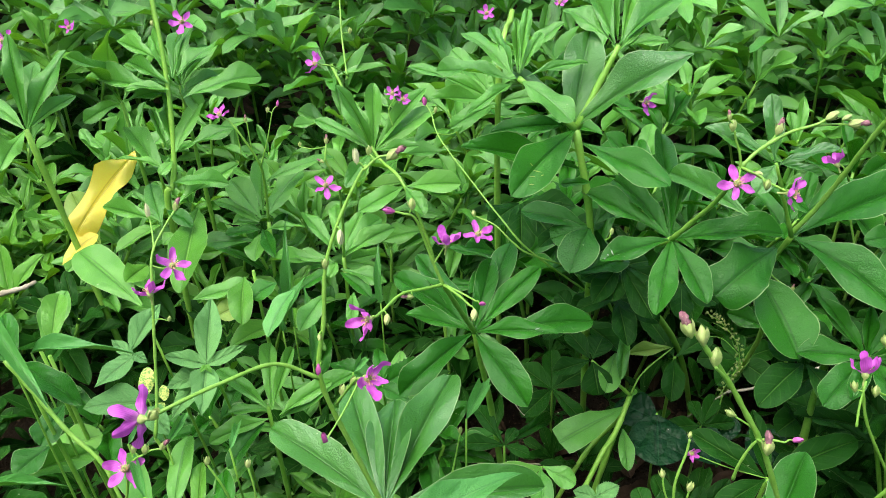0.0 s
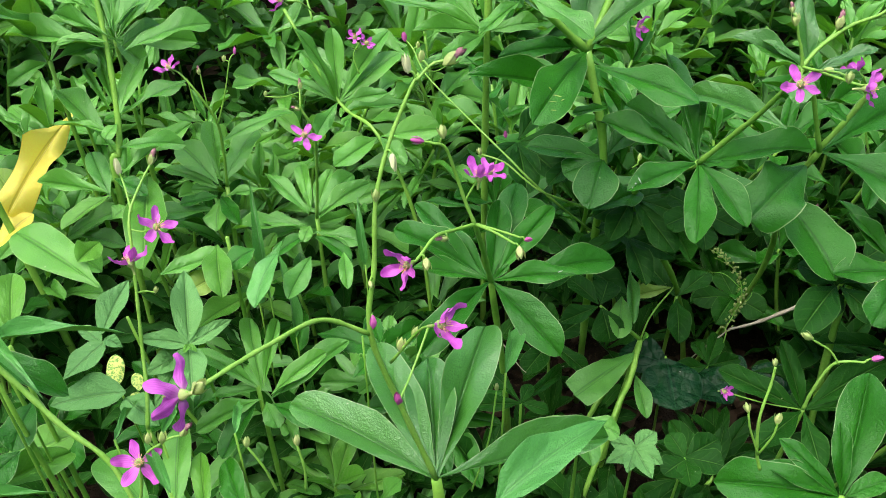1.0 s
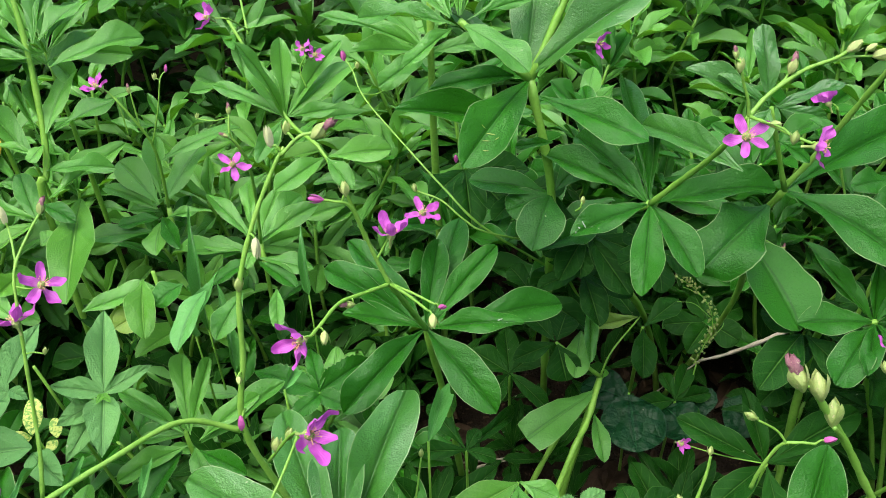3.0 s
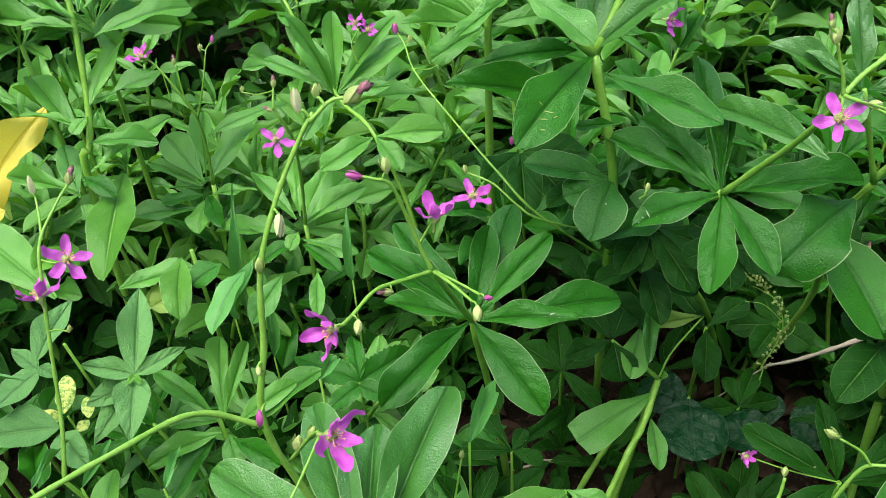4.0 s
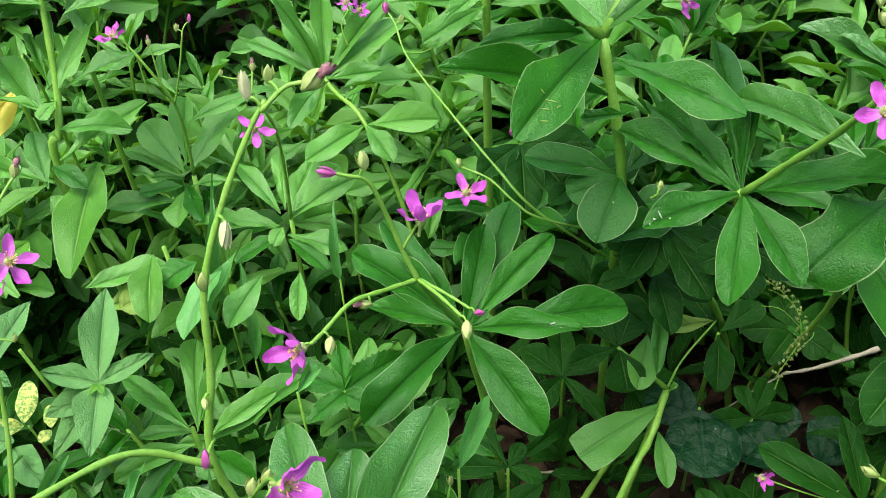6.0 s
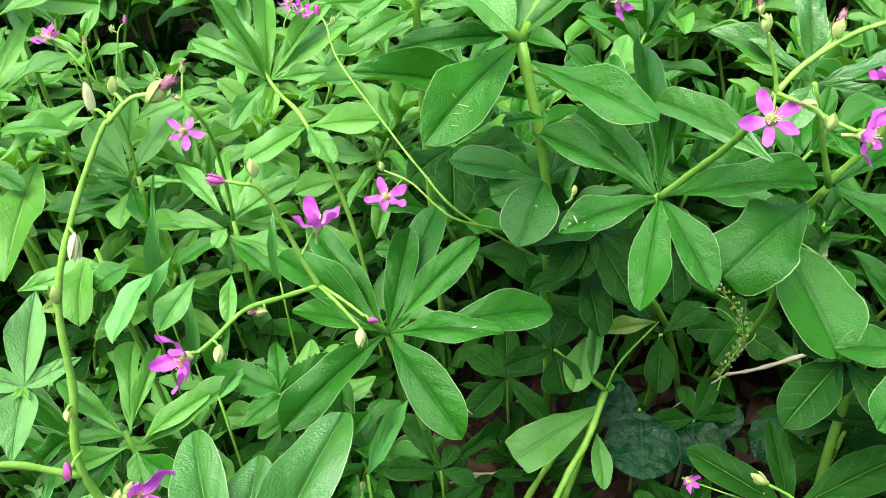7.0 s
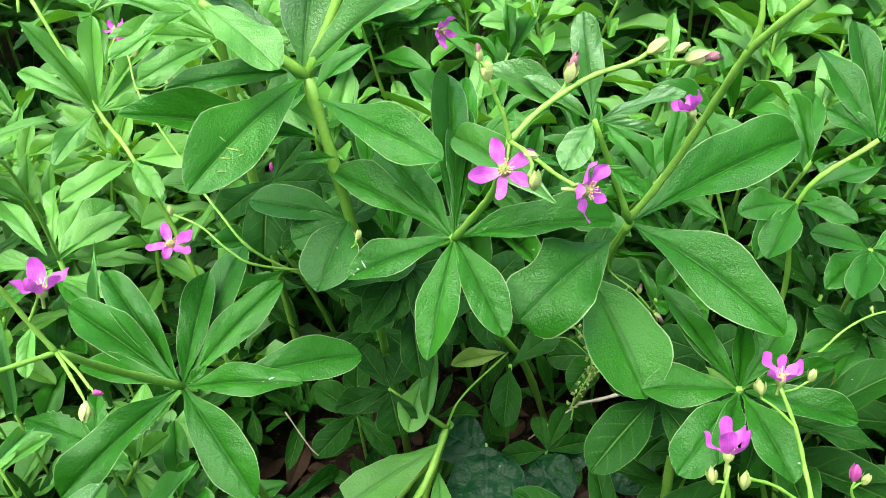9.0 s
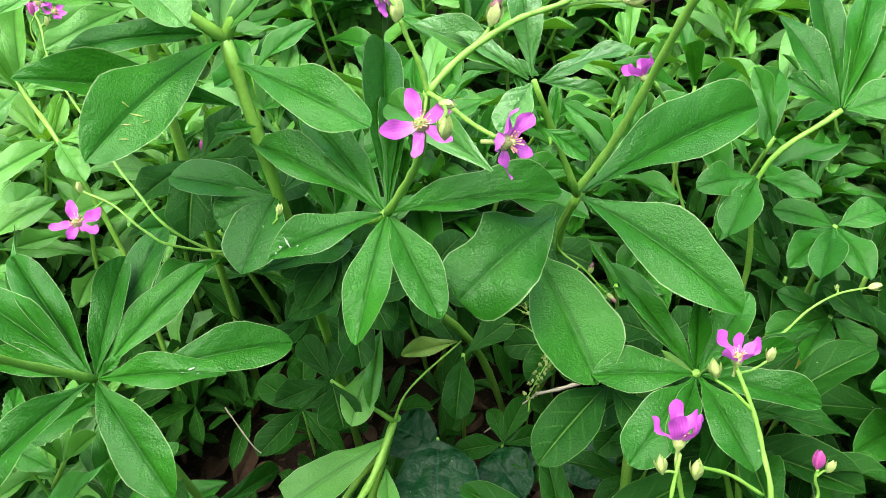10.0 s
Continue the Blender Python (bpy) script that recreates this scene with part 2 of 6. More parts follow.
def sheet(name, rows, cols, place, across=None):
    """A mesh grid; place(u, v) gives the point, u and v from 0 to 1. across: the columns' places, from -1 to 1."""
    us = [(c + 1) / 2 for c in across] if across else [c / cols for c in range(cols + 1)]
    n = len(us)
    verts = [place(u, r / rows) for r in range(rows + 1) for u in us]
    faces = [(r * n + c, r * n + c + 1, (r + 1) * n + c + 1, (r + 1) * n + c) for r in range(rows) for c in range(n - 1)]
    me = bpy.data.meshes.new(name)
    me.from_pydata(verts, [], faces)
    layer = me.uv_layers.new(name="UVMap")
    for loop in me.loops:
        r, c = divmod(loop.vertex_index, n)
        layer.data[loop.index].uv = (us[c], r / rows)
    me.polygons.foreach_set("use_smooth", [True] * len(me.polygons))
    return me


def blade_shape(a, b, fold, arch, wave, phase, twist=0.0, base=0.05, bite=0.0, hook=0.0, pillow=0.0, teeth=0.0):
    """The surface of one leaf, one long and one wide: a and b shape its outline, then fold along the midrib, arch, wavy margin,
    halves that bulge a little, and teeth along the margin."""
    peak = (a / (a + b)) ** a * (b / (a + b)) ** b

    def place(u, v):
        v = 1 - (1 - v) ** 1.35 if v > 0 else 0.0
        s = 2 * u - 1
        half = 0.5 * max((v ** a) * max(1 - v, 0.0) ** b / peak, base * (1 - v) ** 0.4 * (1.3 - v))
        if bite and v > 0.5:
            half *= 1 - bite * max(0.0, math.sin((v - 0.5) * 9 + 0.6 * s)) * (0.5 + 0.5 * s)
        half *= 1 + 0.035 * math.sin(11 * v + phase + s) + 0.012 * math.sin(31 * v + 2 * phase)
        half *= 1 + teeth * abs(s) * (2 * abs((v * 13) % 1 - 0.5) - 0.5)
        x = s * half
        z = fold * abs(x) + arch * 4 * v * (1 - v) - hook * v ** 4 + hook * v
        z += wave * abs(s) ** 1.5 * half * math.sin(9 * v + phase + 1.7 * (s > 0))
        z += twist * x * (v - 0.3)
        z += pillow * half * math.sin(math.pi * abs(s) ** 0.7) * (1 + 0.25 * math.sin(17 * v + phase + 2 * s))
        return x, v, z

    return place


def make_leaves(kind, count, a, b, seed, rows=14, cols=10, fold=(0.07, 0.24), arch=(0.015, 0.07), pillow=(0.015, 0.05), teeth=0.0):
    r = random.Random(seed)
    made = []
    for _ in range(count):
        place = blade_shape(r.uniform(*a), r.uniform(*b), r.uniform(*fold), r.uniform(*arch), r.uniform(0.04, 0.16), r.uniform(0, 6.3), r.uniform(-0.35, 0.35), hook=r.uniform(-0.03, 0.06), pillow=r.uniform(*pillow), teeth=teeth)
        made.append(sheet(kind, rows, cols, place, ACROSS if cols == 10 else None))
    return made


LEAVES = {
    "spoon": make_leaves("spoon", 16, (1.0, 1.3), (0.6, 0.76), 3),
    "ovate": make_leaves("ovate", 5, (0.62, 0.75), (0.95, 1.15), 11, fold=(0.1, 0.25)),
    "toothed": make_leaves("toothed", 4, (0.62, 0.75), (0.85, 1.05), 12, rows=39, fold=(0.08, 0.2), teeth=0.22),
    "ragged": [sheet("ragged", 16, 10, blade_shape(0.95, 0.42, 0.10, 0.05, 0.30, 2.2, 0.25, bite=0.22, pillow=0.05, hook=0.05), ACROSS)],
    "torn": [sheet("torn", 16, 10, blade_shape(0.95, 0.16, 0.06, 0.02, 0.12, 0.8, 0.1, bite=0.15, pillow=0.02), ACROSS)],
    "round": make_leaves("round", 3, (0.75, 0.9), (0.6, 0.7), 13, fold=(-0.1, 0.15)),
    "strap": make_leaves("strap", 4, (0.35, 0.5), (0.8, 1.0), 17, rows=16, cols=4, fold=(0.15, 0.35), arch=(0.05, 0.12)),
    "simple": make_leaves("simple", 8, (1.0, 1.35), (0.58, 0.74), 23, rows=5, cols=2),
}
SKINS = {}


def skinned(me, mat):
    """The mesh with one material, made once for each pair."""
    key = (me.name, mat)
    if key not in SKINS:
        copy = me.copy()
        copy.materials.append(MATS[mat])
        SKINS[key] = copy
    return SKINS[key]


def part(name, data, parent, m, label=""):
    """A mesh object under its thing, at the pose m in the thing's own space."""
    ob = new(name, data)
    ob.parent = parent
    ob.matrix_basis = m
    if label:
        tagged(ob, label)
    return ob


def thing(name, foot, label, category, group=""):
    ob = new(name)
    ob.empty_display_size = 0.02
    ob.location = foot
    return tagged(ob, label, category, group)


def blade_pose(base, az, el, length, width, roll=0.0):
    """The pose that lays a leaf of unit size from base along an azimuth and elevation."""
    az, el, roll = radians(az), radians(el), radians(roll)
    d = Vector((math.cos(az) * math.cos(el), math.sin(az) * math.cos(el), math.sin(el)))
    up = Vector((0, 0, 1)) - d * d.z
    up = up.normalized() if up.length > 1e-4 else Vector((0, 1, 0))
    side = d.cross(up)
    side, up = side * math.cos(roll) + up * math.sin(roll), up * math.cos(roll) - side * math.sin(roll)
    m = Matrix.Identity(4)
    for c, v in enumerate((side * width, d * length, up * length)):
        for i in range(3):
            m[i][c] = v[i]
    m.translation = base
    return m


def leaf(plant, base, az, el, length, width, mat="mature", shape="spoon", roll=None, label=""):
    me = skinned(rng.choice(LEAVES[shape]), mat)
    local = Vector(base) - plant.location
    return part("leaf", me, plant, blade_pose(local, az, el, length / 1000, width / 1000, rng.uniform(-14, 14) if roll is None else roll), label)


def rosette(plant, base, leaves, mat="mature", shape="spoon"):
    """Leaves (azimuth, elevation, length and width in millimetres, roll) that spread from one place of the stem."""
    made = []
    for az, el, length, width, roll in leaves:
        out = Vector((math.cos(radians(az)), math.sin(radians(az)), 0)) * 0.002
        made.append(leaf(plant, Vector(base) + out, az, el, length, width, mat, shape, roll * 0.75))
    return made


def fleck(blade, u, v, long, wide, turn, mat="chalk", name="white_mark", label="dried white splash on the leaf"):
    """A thin raised fleck of irregular outline on a leaf, at u across and v along its blade; sizes in millimetres."""
    verts = blade.data.vertices
    n = len(ACROSS)
    rows = len(verts) // n - 1
    col = min(range(1, n - 1), key=lambda c: abs(ACROSS[c] - (2 * u - 1)))
    near = verts[round(v * rows) * n + col]
    next_u = verts[round(v * rows) * n + col + 1].co
    sx, sy = blade.matrix_basis.to_scale()[0], blade.matrix_basis.to_scale()[1]
    slope = (next_u.z - near.co.z) / max(next_u.x - near.co.x, 1e-4)
    r = random.Random(int(u * 90 + v * 700))
    bm = bmesh.new()
    ring = []
    for k in range(9):
        t = 2 * math.pi * k / 9
        q = Vector((math.cos(t) * long * r.uniform(0.6, 1.2), math.sin(t) * wide * r.uniform(0.6, 1.2), 0)) * 0.0005
        q.rotate(Matrix.Rotation(radians(turn), 3, "Z"))
        x, y = q.x / sx, q.y / sy
        ring.append(bm.verts.new((near.co.x + x, near.co.y + y, near.co.z + slope * x + 0.0003 / sy)))
    mid = bm.verts.new((near.co.x, near.co.y, near.co.z + 0.0007 / sy))
    for k in range(9):
        bm.faces.new((ring[k], ring[(k + 1) % 9], mid))
    me = bpy.data.meshes.new(name)
    bm.to_mesh(me)
    bm.free()
    me.materials.append(MATS[mat])
    return part(name, me, blade, Matrix.Identity(4), label)


def curve_points(pts, steps=6):
    """A smooth line through the points."""
    p = [Vector(q) for q in pts]
    if len(p) < 3:
        return [p[0].lerp(p[1], i / steps) for i in range(steps + 1)]
    p = [p[0] * 2 - p[1]] + p + [p[-1] * 2 - p[-2]]
    out = []
    for i in range(1, len(p) - 2):
        for k in range(steps):
            t = k / steps
            out.append(0.5 * (2 * p[i] + (p[i + 1] - p[i - 1]) * t + (2 * p[i - 1] - 5 * p[i] + 4 * p[i + 1] - p[i + 2]) * t * t + (3 * p[i] - p[i - 1] - 3 * p[i + 1] + p[i + 2]) * t ** 3))
    return out + [p[-2]]


def tube(name, pts, r0, r1, mat, sides=8, steps=6, knots=0.12):
    """A tapered round stem through the points, a little knotty."""
    line = curve_points(pts, steps)
    verts, faces = [], []
    n = len(line)
    ref = Vector((0.3, 0.9, 0.2))
    for i, q in enumerate(line):
        d = (line[min(i + 1, n - 1)] - line[max(i - 1, 0)]).normalized()
        a = d.cross(ref).normalized()
        b = d.cross(a)
        r = (r0 + (r1 - r0) * i / (n - 1)) * (1 + knots * math.sin(i * 1.9 + n))
        for k in range(sides):
            t = 2 * math.pi * k / sides
            verts.append(q + (a * math.cos(t) + b * math.sin(t)) * r)
    for i in range(n - 1):
        for k in range(sides):
            k2 = (k + 1) % sides
            faces.append((i * sides + k, i * sides + k2, (i + 1) * sides + k2, (i + 1) * sides + k))
    faces += [tuple(range(sides))[::-1], tuple((n - 1) * sides + k for k in range(sides))]
    me = bpy.data.meshes.new(name)
    me.from_pydata(verts, [], faces)
    me.polygons.foreach_set("use_smooth", [True] * len(me.polygons))
    me.materials.append(MATS[mat])
    return me


def stem(plant, pts, r0=2.6, r1=2.0, mat="stem_green", name="stem"):
    local = [Vector(p) - plant.location for p in pts]
    return part(name, tube(name, local, r0 / 1000, r1 / 1000, mat), plant, Matrix.Identity(4))


def lathe(name, profile, mat, sides=10):
    """A solid of revolution about z from (radius, height) pairs."""
    verts, faces = [], []
    for r, z in profile:
        for k in range(sides):
            t = 2 * math.pi * k / sides
            verts.append((r * math.cos(t), r * math.sin(t), z))
    for i in range(len(profile) - 1):
        for k in range(sides):
            k2 = (k + 1) % sides
            faces.append((i * sides + k, i * sides + k2, (i + 1) * sides + k2, (i + 1) * sides + k))
    me = bpy.data.meshes.new(name)
    me.from_pydata(verts, [], faces)
    me.polygons.foreach_set("use_smooth", [True] * len(me.polygons))
    me.materials.append(MATS[mat])
    return me


def aim(pos, az, el, size=1.0, spin=0.0):
    """The pose of a thing whose own z looks along an azimuth and elevation."""
    az, el = radians(az), radians(el)
    d = Vector((math.cos(az) * math.cos(el), math.sin(az) * math.cos(el), math.sin(el)))
    return Matrix.Translation(pos) @ d.to_track_quat("Z", "Y").to_matrix().to_4x4() @ Matrix.Rotation(radians(spin), 4, "Z") @ Matrix.Scale(size, 4)


def petal_mesh(seed):
    r = random.Random(seed)
    place = blade_shape(r.uniform(0.75, 0.95), r.uniform(0.48, 0.62), r.uniform(0.05, 0.3), r.uniform(-0.14, -0.02), 0.18, r.uniform(0, 6), r.uniform(-0.3, 0.3), base=0.16, hook=r.uniform(-0.2, 0.1))
    me = sheet("petal", 10, 6, place)
    me.materials.append(MATS["petal_pink"])
    return me


PETALS = [petal_mesh(s) for s in range(8)]
CUP = lathe("flower", [(0.0006, -0.006), (0.0007, -0.002), (0.0018, -0.0008), (0.0022, 0.0008), (0.0014, 0.002), (0.0009, 0.0032), (0.0003, 0.0036)], "bud_green")


def bud_mesh(profile, mat, sepals, spread):
    """A bud or seed capsule with pointed sepals held against it, in one mesh."""
    body = lathe("bud", profile, mat)
    bm = bmesh.new()
    bm.from_mesh(body)
    tall = profile[-1][1]
    for k in range(sepals):
        turn = Matrix.Rotation(2 * math.pi * k / sepals + 0.4, 4, "Z")
        grid = []
        for r in range(5):
            v = r / 4
            half = 0.0017 * math.sin(math.pi * min(0.25 + 0.75 * v, 1.0)) ** 0.8
            out = max(0.0024 * math.sin(math.pi * (0.15 + 0.6 * v)), 0.0006) + spread * v * v + 0.0002
            z = tall * (0.02 + 0.95 * v)
            grid.append([bm.verts.new(turn @ Vector((s * half, out - 0.25 * abs(s) * half, z))) for s in (-1, 0, 1)])
        for r in range(4):
            for c in range(2):
                bm.faces.new((grid[r][c], grid[r][c + 1], grid[r + 1][c + 1], grid[r + 1][c]))
    for f in bm.faces:
        f.smooth = True
    bm.to_mesh(body)
    bm.free()
    return body


BUD = bud_mesh([(0.0005, -0.001), (0.0014, 0.0003), (0.0021, 0.0018), (0.0022, 0.003), (0.0018, 0.0045), (0.0009, 0.0060), (0.0002, 0.0072)], "bud_green", 3, 0.0005)
PINK = bud_mesh([(0.0006, -0.001), (0.0012, 0.0006), (0.0017, 0.0026), (0.0016, 0.0046), (0.0012, 0.0066), (0.0004, 0.0078)], "bud_pink", 2, 0.0)
DRY = bud_mesh([(0.0004, -0.001), (0.0012, 0.0008), (0.0018, 0.0032), (0.0017, 0.0058), (0.0012, 0.0084), (0.0006, 0.0105), (0.0002, 0.0115)], "bud_cream", 2, 0.0009)


def wilted_mesh():
    """A dried corolla: a crumpled twist with torn tips."""
    me = lathe("wilted_corolla", [(0.0013, 0.0044), (0.0016, 0.0056), (0.0012, 0.0066), (0.0015, 0.0076), (0.0012, 0.0086), (0.0007, 0.0093)], "wilt_mauve", 9)
    r = random.Random(3)
    for v in me.vertices:
        k = r.uniform(0.55, 1.35)
        v.co = (v.co.x * k, v.co.y * k, v.co.z + (r.uniform(-0.0008, 0.0016) if v.co.z > 0.008 else 0.0))
    return me


WILT = wilted_mesh()


def stamen_mesh():
    bm = bmesh.new()
    r = random.Random(4)
    for k in range(14):
        t, tilt = 2.4 * k, r.uniform(0.25, 0.75)
        tip = Vector((math.cos(t) * math.sin(tilt), math.sin(t) * math.sin(tilt), math.cos(tilt))) * r.uniform(0.0036, 0.005)
        bmesh.ops.create_icosphere(bm, subdivisions=1, radius=0.00027, matrix=Matrix.Translation(tip))
        foot = Vector((0, 0, 0.001))
        side = tip.cross(Vector((0.3, 0.5, 0.8))).normalized() * 0.00011
        up = side.cross(tip).normalized() * 0.00011
        ring = [bm.verts.new(p + q) for p in (foot, tip) for q in (side, up - side, -side - up)]
        for i in range(3):
            j = (i + 1) % 3
            bm.faces.new((ring[i], ring[j], ring[3 + j], ring[3 + i]))
    me = bpy.data.meshes.new("flower_centre")
    bm.to_mesh(me)
    bm.free()
    me.materials.append(MATS["stamen_yellow"])
    return me


STAMENS = stamen_mesh()


def flower(plant, pos, az, el, radius=9.5, opened=18, spin=None):
    """A five-petalled flower that looks along (az, el); radius in millimetres, opened: how far the petals rise from flat, in degrees."""
    spin = rng.uniform(0, 72) if spin is None else spin
    cup = part("flower", CUP, plant, aim(Vector(pos) - plant.location, az, el, 1.0, spin), "bright magenta-pink flower with five petals")
    for k in range(5):
        tilt = opened + rng.uniform(-14, 14)
        long = radius / 1000 * rng.uniform(0.98, 1.24)
        m = Matrix.Rotation(radians(72 * k + rng.uniform(-10, 10)), 4, "Z") @ blade_pose((0, 0, 0.0004), 90, tilt, long, long * rng.uniform(0.38, 0.47), rng.uniform(-22, 22))
        part("petal", rng.choice(PETALS), cup, m)
    part("flower_centre", STAMENS, cup, Matrix.Scale(radius / 9.5, 4), "thin orange-tipped stamens")
    return cup


def bud(plant, pos, az=90, el=70, size=1.0, kind="green"):
    m = aim(Vector(pos) - plant.location, az, el, 0.72 * size)
    if kind == "pink":
        return part("bud", PINK, plant, m, "closed pink bud")
    if kind == "dry":
        return part("seed_capsule", DRY, plant, m, "pale dry papery seed capsule")
    ob = part("bud", BUD, plant, m, "round green bud")
    if kind == "wilted":
        part("wilted_corolla", WILT, ob, Matrix.Identity(4), "shrivelled pink petals")
    return ob


def stalk(plant, pts, r0=0.9, r1=0.6):
    return stem(plant, pts, r0, r1, "stalk_green", "flower_stalk")

# ---- the large flowering plants ----

plant = thing("flowering_plant", (0.125, 0.535, 0), "tall fleshy green plant with broad glossy leaves on a thick stem", "plant", "flowering plants")
stem(plant, [(0.125, 0.535, -0.01), (0.112, 0.500, 0.200), (0.103, 0.471, 0.325), (0.088, 0.488, 0.394)], 3.1, 2.8)
stem(plant, [(0.088, 0.488, 0.394), (0.048, 0.484, 0.433)], 2.6, 2.0)
stem(plant, [(0.088, 0.488, 0.394), (0.113, 0.513, 0.444)], 2.6, 2.0)
whorl = rosette(plant, (0.088, 0.488, 0.394), [(-121, -7, 79, 26, 24)], "mature")
for u, v, long, turn in ((0.33, 0.62, 5, 30), (0.33, 0.54, 6, 20), (0.3, 0.70, 4, 40), (0.17, 0.58, 3, 70), (0.67, 0.6, 3, 15)):
    fleck(whorl[0], u, v, long, 0.7, turn, "fading", "scratch", "thin pale scratch on the leaf")
leaf(plant, (0.093, 0.481, 0.387), -36, -4, 68, 22, "mature", "spoon", -28)
leaf(plant, (0.091, 0.469, 0.374), -172, 15, 83, 18, "mature", "spoon", 34)
leaf(plant, (0.079, 0.489, 0.396), -157, 5, 53, 15, "mature", "spoon", 36)
leaf(plant, (0.100, 0.463, 0.368), 151, -24, 25, 8, "mature", "spoon", 37)
rosette(plant, (0.085, 0.489, 0.396), [(8, 34, 89, 29, -35), (77, 50, 65, 28, -5), (152, 32, 57, 15, 31)], "waxy")
leaf(plant, (0.045, 0.482, 0.432), 166, -2, 54, 14, "fresh", "spoon", 14)
leaf(plant, (0.043, 0.488, 0.433), 130, 8, 57, 17, "fresh", "spoon", 5)
leaf(plant, (0.044, 0.489, 0.434), 110, 10, 53, 10, "fresh", "spoon", 1)
leaf(plant, (0.049, 0.487, 0.435), 73, 10, 47, 9, "fresh", "spoon", -2)
leaf(plant, (0.051, 0.486, 0.432), 27, 1, 48, 7, "fresh", "spoon", -14)
leaf(plant, (0.047, 0.483, 0.437), 93, 12, 57, 6, "fresh", "spoon", 6)
leaf(plant, (0.050, 0.483, 0.431), -42, -15, 46, 22, "fresh", "spoon", -11)
leaf(plant, (0.044, 0.484, 0.429), -128, -6, 43, 11, "fresh", "spoon", 12)
leaf(plant, (0.048, 0.482, 0.437), 87, 11, 72, 8, "fresh", "spoon", -5)
leaf(plant, (0.113, 0.515, 0.443), 46, 14, 67, 19, "fresh", "spoon", -5)
leaf(plant, (0.110, 0.512, 0.446), 105, 10, 73, 16, "fresh", "spoon", 6)
leaf(plant, (0.110, 0.516, 0.443), 137, 13, 47, 14, "fresh", "spoon", 2)
leaf(plant, (0.116, 0.516, 0.441), 11, 3, 31, 9, "fresh", "spoon", -9)
leaf(plant, (0.112, 0.515, 0.446), 93, 9, 83, 9, "fresh", "spoon", 1)
leaf(plant, (0.115, 0.519, 0.445), 80, 9, 81, 10, "fresh", "spoon", -5)
leaf(plant, (0.113, 0.508, 0.443), 57, 7, 40, 8, "fresh", "spoon", -15)
rosette(plant, (0.103, 0.471, 0.325), [(-112, -23, 39, 29, 7), (-160, -10, 28, 21, 27), (168, 4, 49, 21, 32), (42, 17, 34, 16, -19)], "mature")
leaf(plant, (0.094, 0.447, 0.300), 38, -9, 50, 18, "mature", "spoon", -25)
# inner whorls under the canopy, their shade carried by the darkened leaf colour
rosette(plant, (0.104, 0.524, 0.188), [(-41, -9, 49, 20, -17), (-134, -5, 36, 17, 21), (127, 19, 25, 17, 12)], "shaded_leaf")
rosette(plant, (0.053, 0.529, 0.302), [(-55, -9, 51, 24, -21), (-87, -12, 50, 23, -3), (-125, 0, 39, 19, 21), (-15, 7, 42, 20, -32), (51, 26, 34, 16, -18)], "shaded_leaf")
rosette(plant, (0.130, 0.481, 0.250), [(-159, -9, 32, 15, 24), (-81, -14, 42, 19, -5), (-36, -5, 36, 17, -22), (156, 21, 27, 16, 24)], "shaded_leaf")
rosette(plant, (0.126, 0.481, 0.279), [(-146, 6, 30, 14, 25), (8, 15, 23, 19, -27), (-96, -16, 28, 18, 2), (159, 26, 23, 15, 26)], "shaded_leaf")
rosette(plant, (0.089, 0.494, 0.309), [(-132, -9, 30, 14, 23), (-5, 14, 25, 21, -31), (-75, -21, 28, 18, -6), (149, 24, 20, 18, 24)], "shaded_leaf")
stalk(plant, [(0.108, 0.492, 0.245), (0.061, 0.460, 0.309), (0.039, 0.474, 0.327), (0.019, 0.500, 0.336), (-0.011, 0.543, 0.349), (-0.020, 0.565, 0.358), (-0.025, 0.574, 0.361)], 0.8, 0.5)
bud(plant, (-0.026, 0.574, 0.361), 111, 58, 1.1, "pink")
stalk(plant, [(-0.020, 0.565, 0.358), (-0.0185, 0.5655, 0.3597), (-0.017, 0.566, 0.359)], 0.5, 0.4)
bud(plant, (-0.017, 0.566, 0.359), 90, 59, 0.9, "green")
stalk(plant, [(-0.013, 0.547, 0.351), (-0.0048, 0.5499, 0.3488), (0.003, 0.553, 0.351)], 0.5, 0.4)
bud(plant, (0.003, 0.553, 0.351), 90, 59, 0.8, "green")
stalk(plant, [(0.108, 0.492, 0.265), (0.063, 0.450, 0.313), (0.049, 0.447, 0.326), (0.036, 0.454, 0.335), (0.022, 0.461, 0.337)], 0.7, 0.5)
bud(plant, (0.021, 0.461, 0.337), 120, 56, 0.9, "green")
stalk(plant, [(0.026, 0.441, 0.337), (0.0255, 0.4405, 0.3382), (0.025, 0.440, 0.337)], 0.5, 0.4)
flower(plant, (0.025, 0.440, 0.337), -68, 65, 10, 12)
stalk(plant, [(0.031, 0.456, 0.335), (0.029, 0.448, 0.337), (0.026, 0.441, 0.337)], 0.5, 0.5)
stalk(plant, [(0.109, 0.423, 0.350), (0.111, 0.421, 0.354), (0.111, 0.421, 0.355)], 0.6, 0.5)
stalk(plant, [(0.111, 0.421, 0.355), (0.1115, 0.4215, 0.3567), (0.112, 0.422, 0.356)], 0.5, 0.4)
bud(plant, (0.112, 0.422, 0.356), 90, 63, 0.8, "green")
bud(plant, (0.048, 0.558, 0.287), 93, 68, 0.9, "pink")

plant = thing("flowering_plant", (0.240, 0.570, 0), "large green plant with wide spoon-shaped leaves and flower stalks", "plant", "flowering plants")
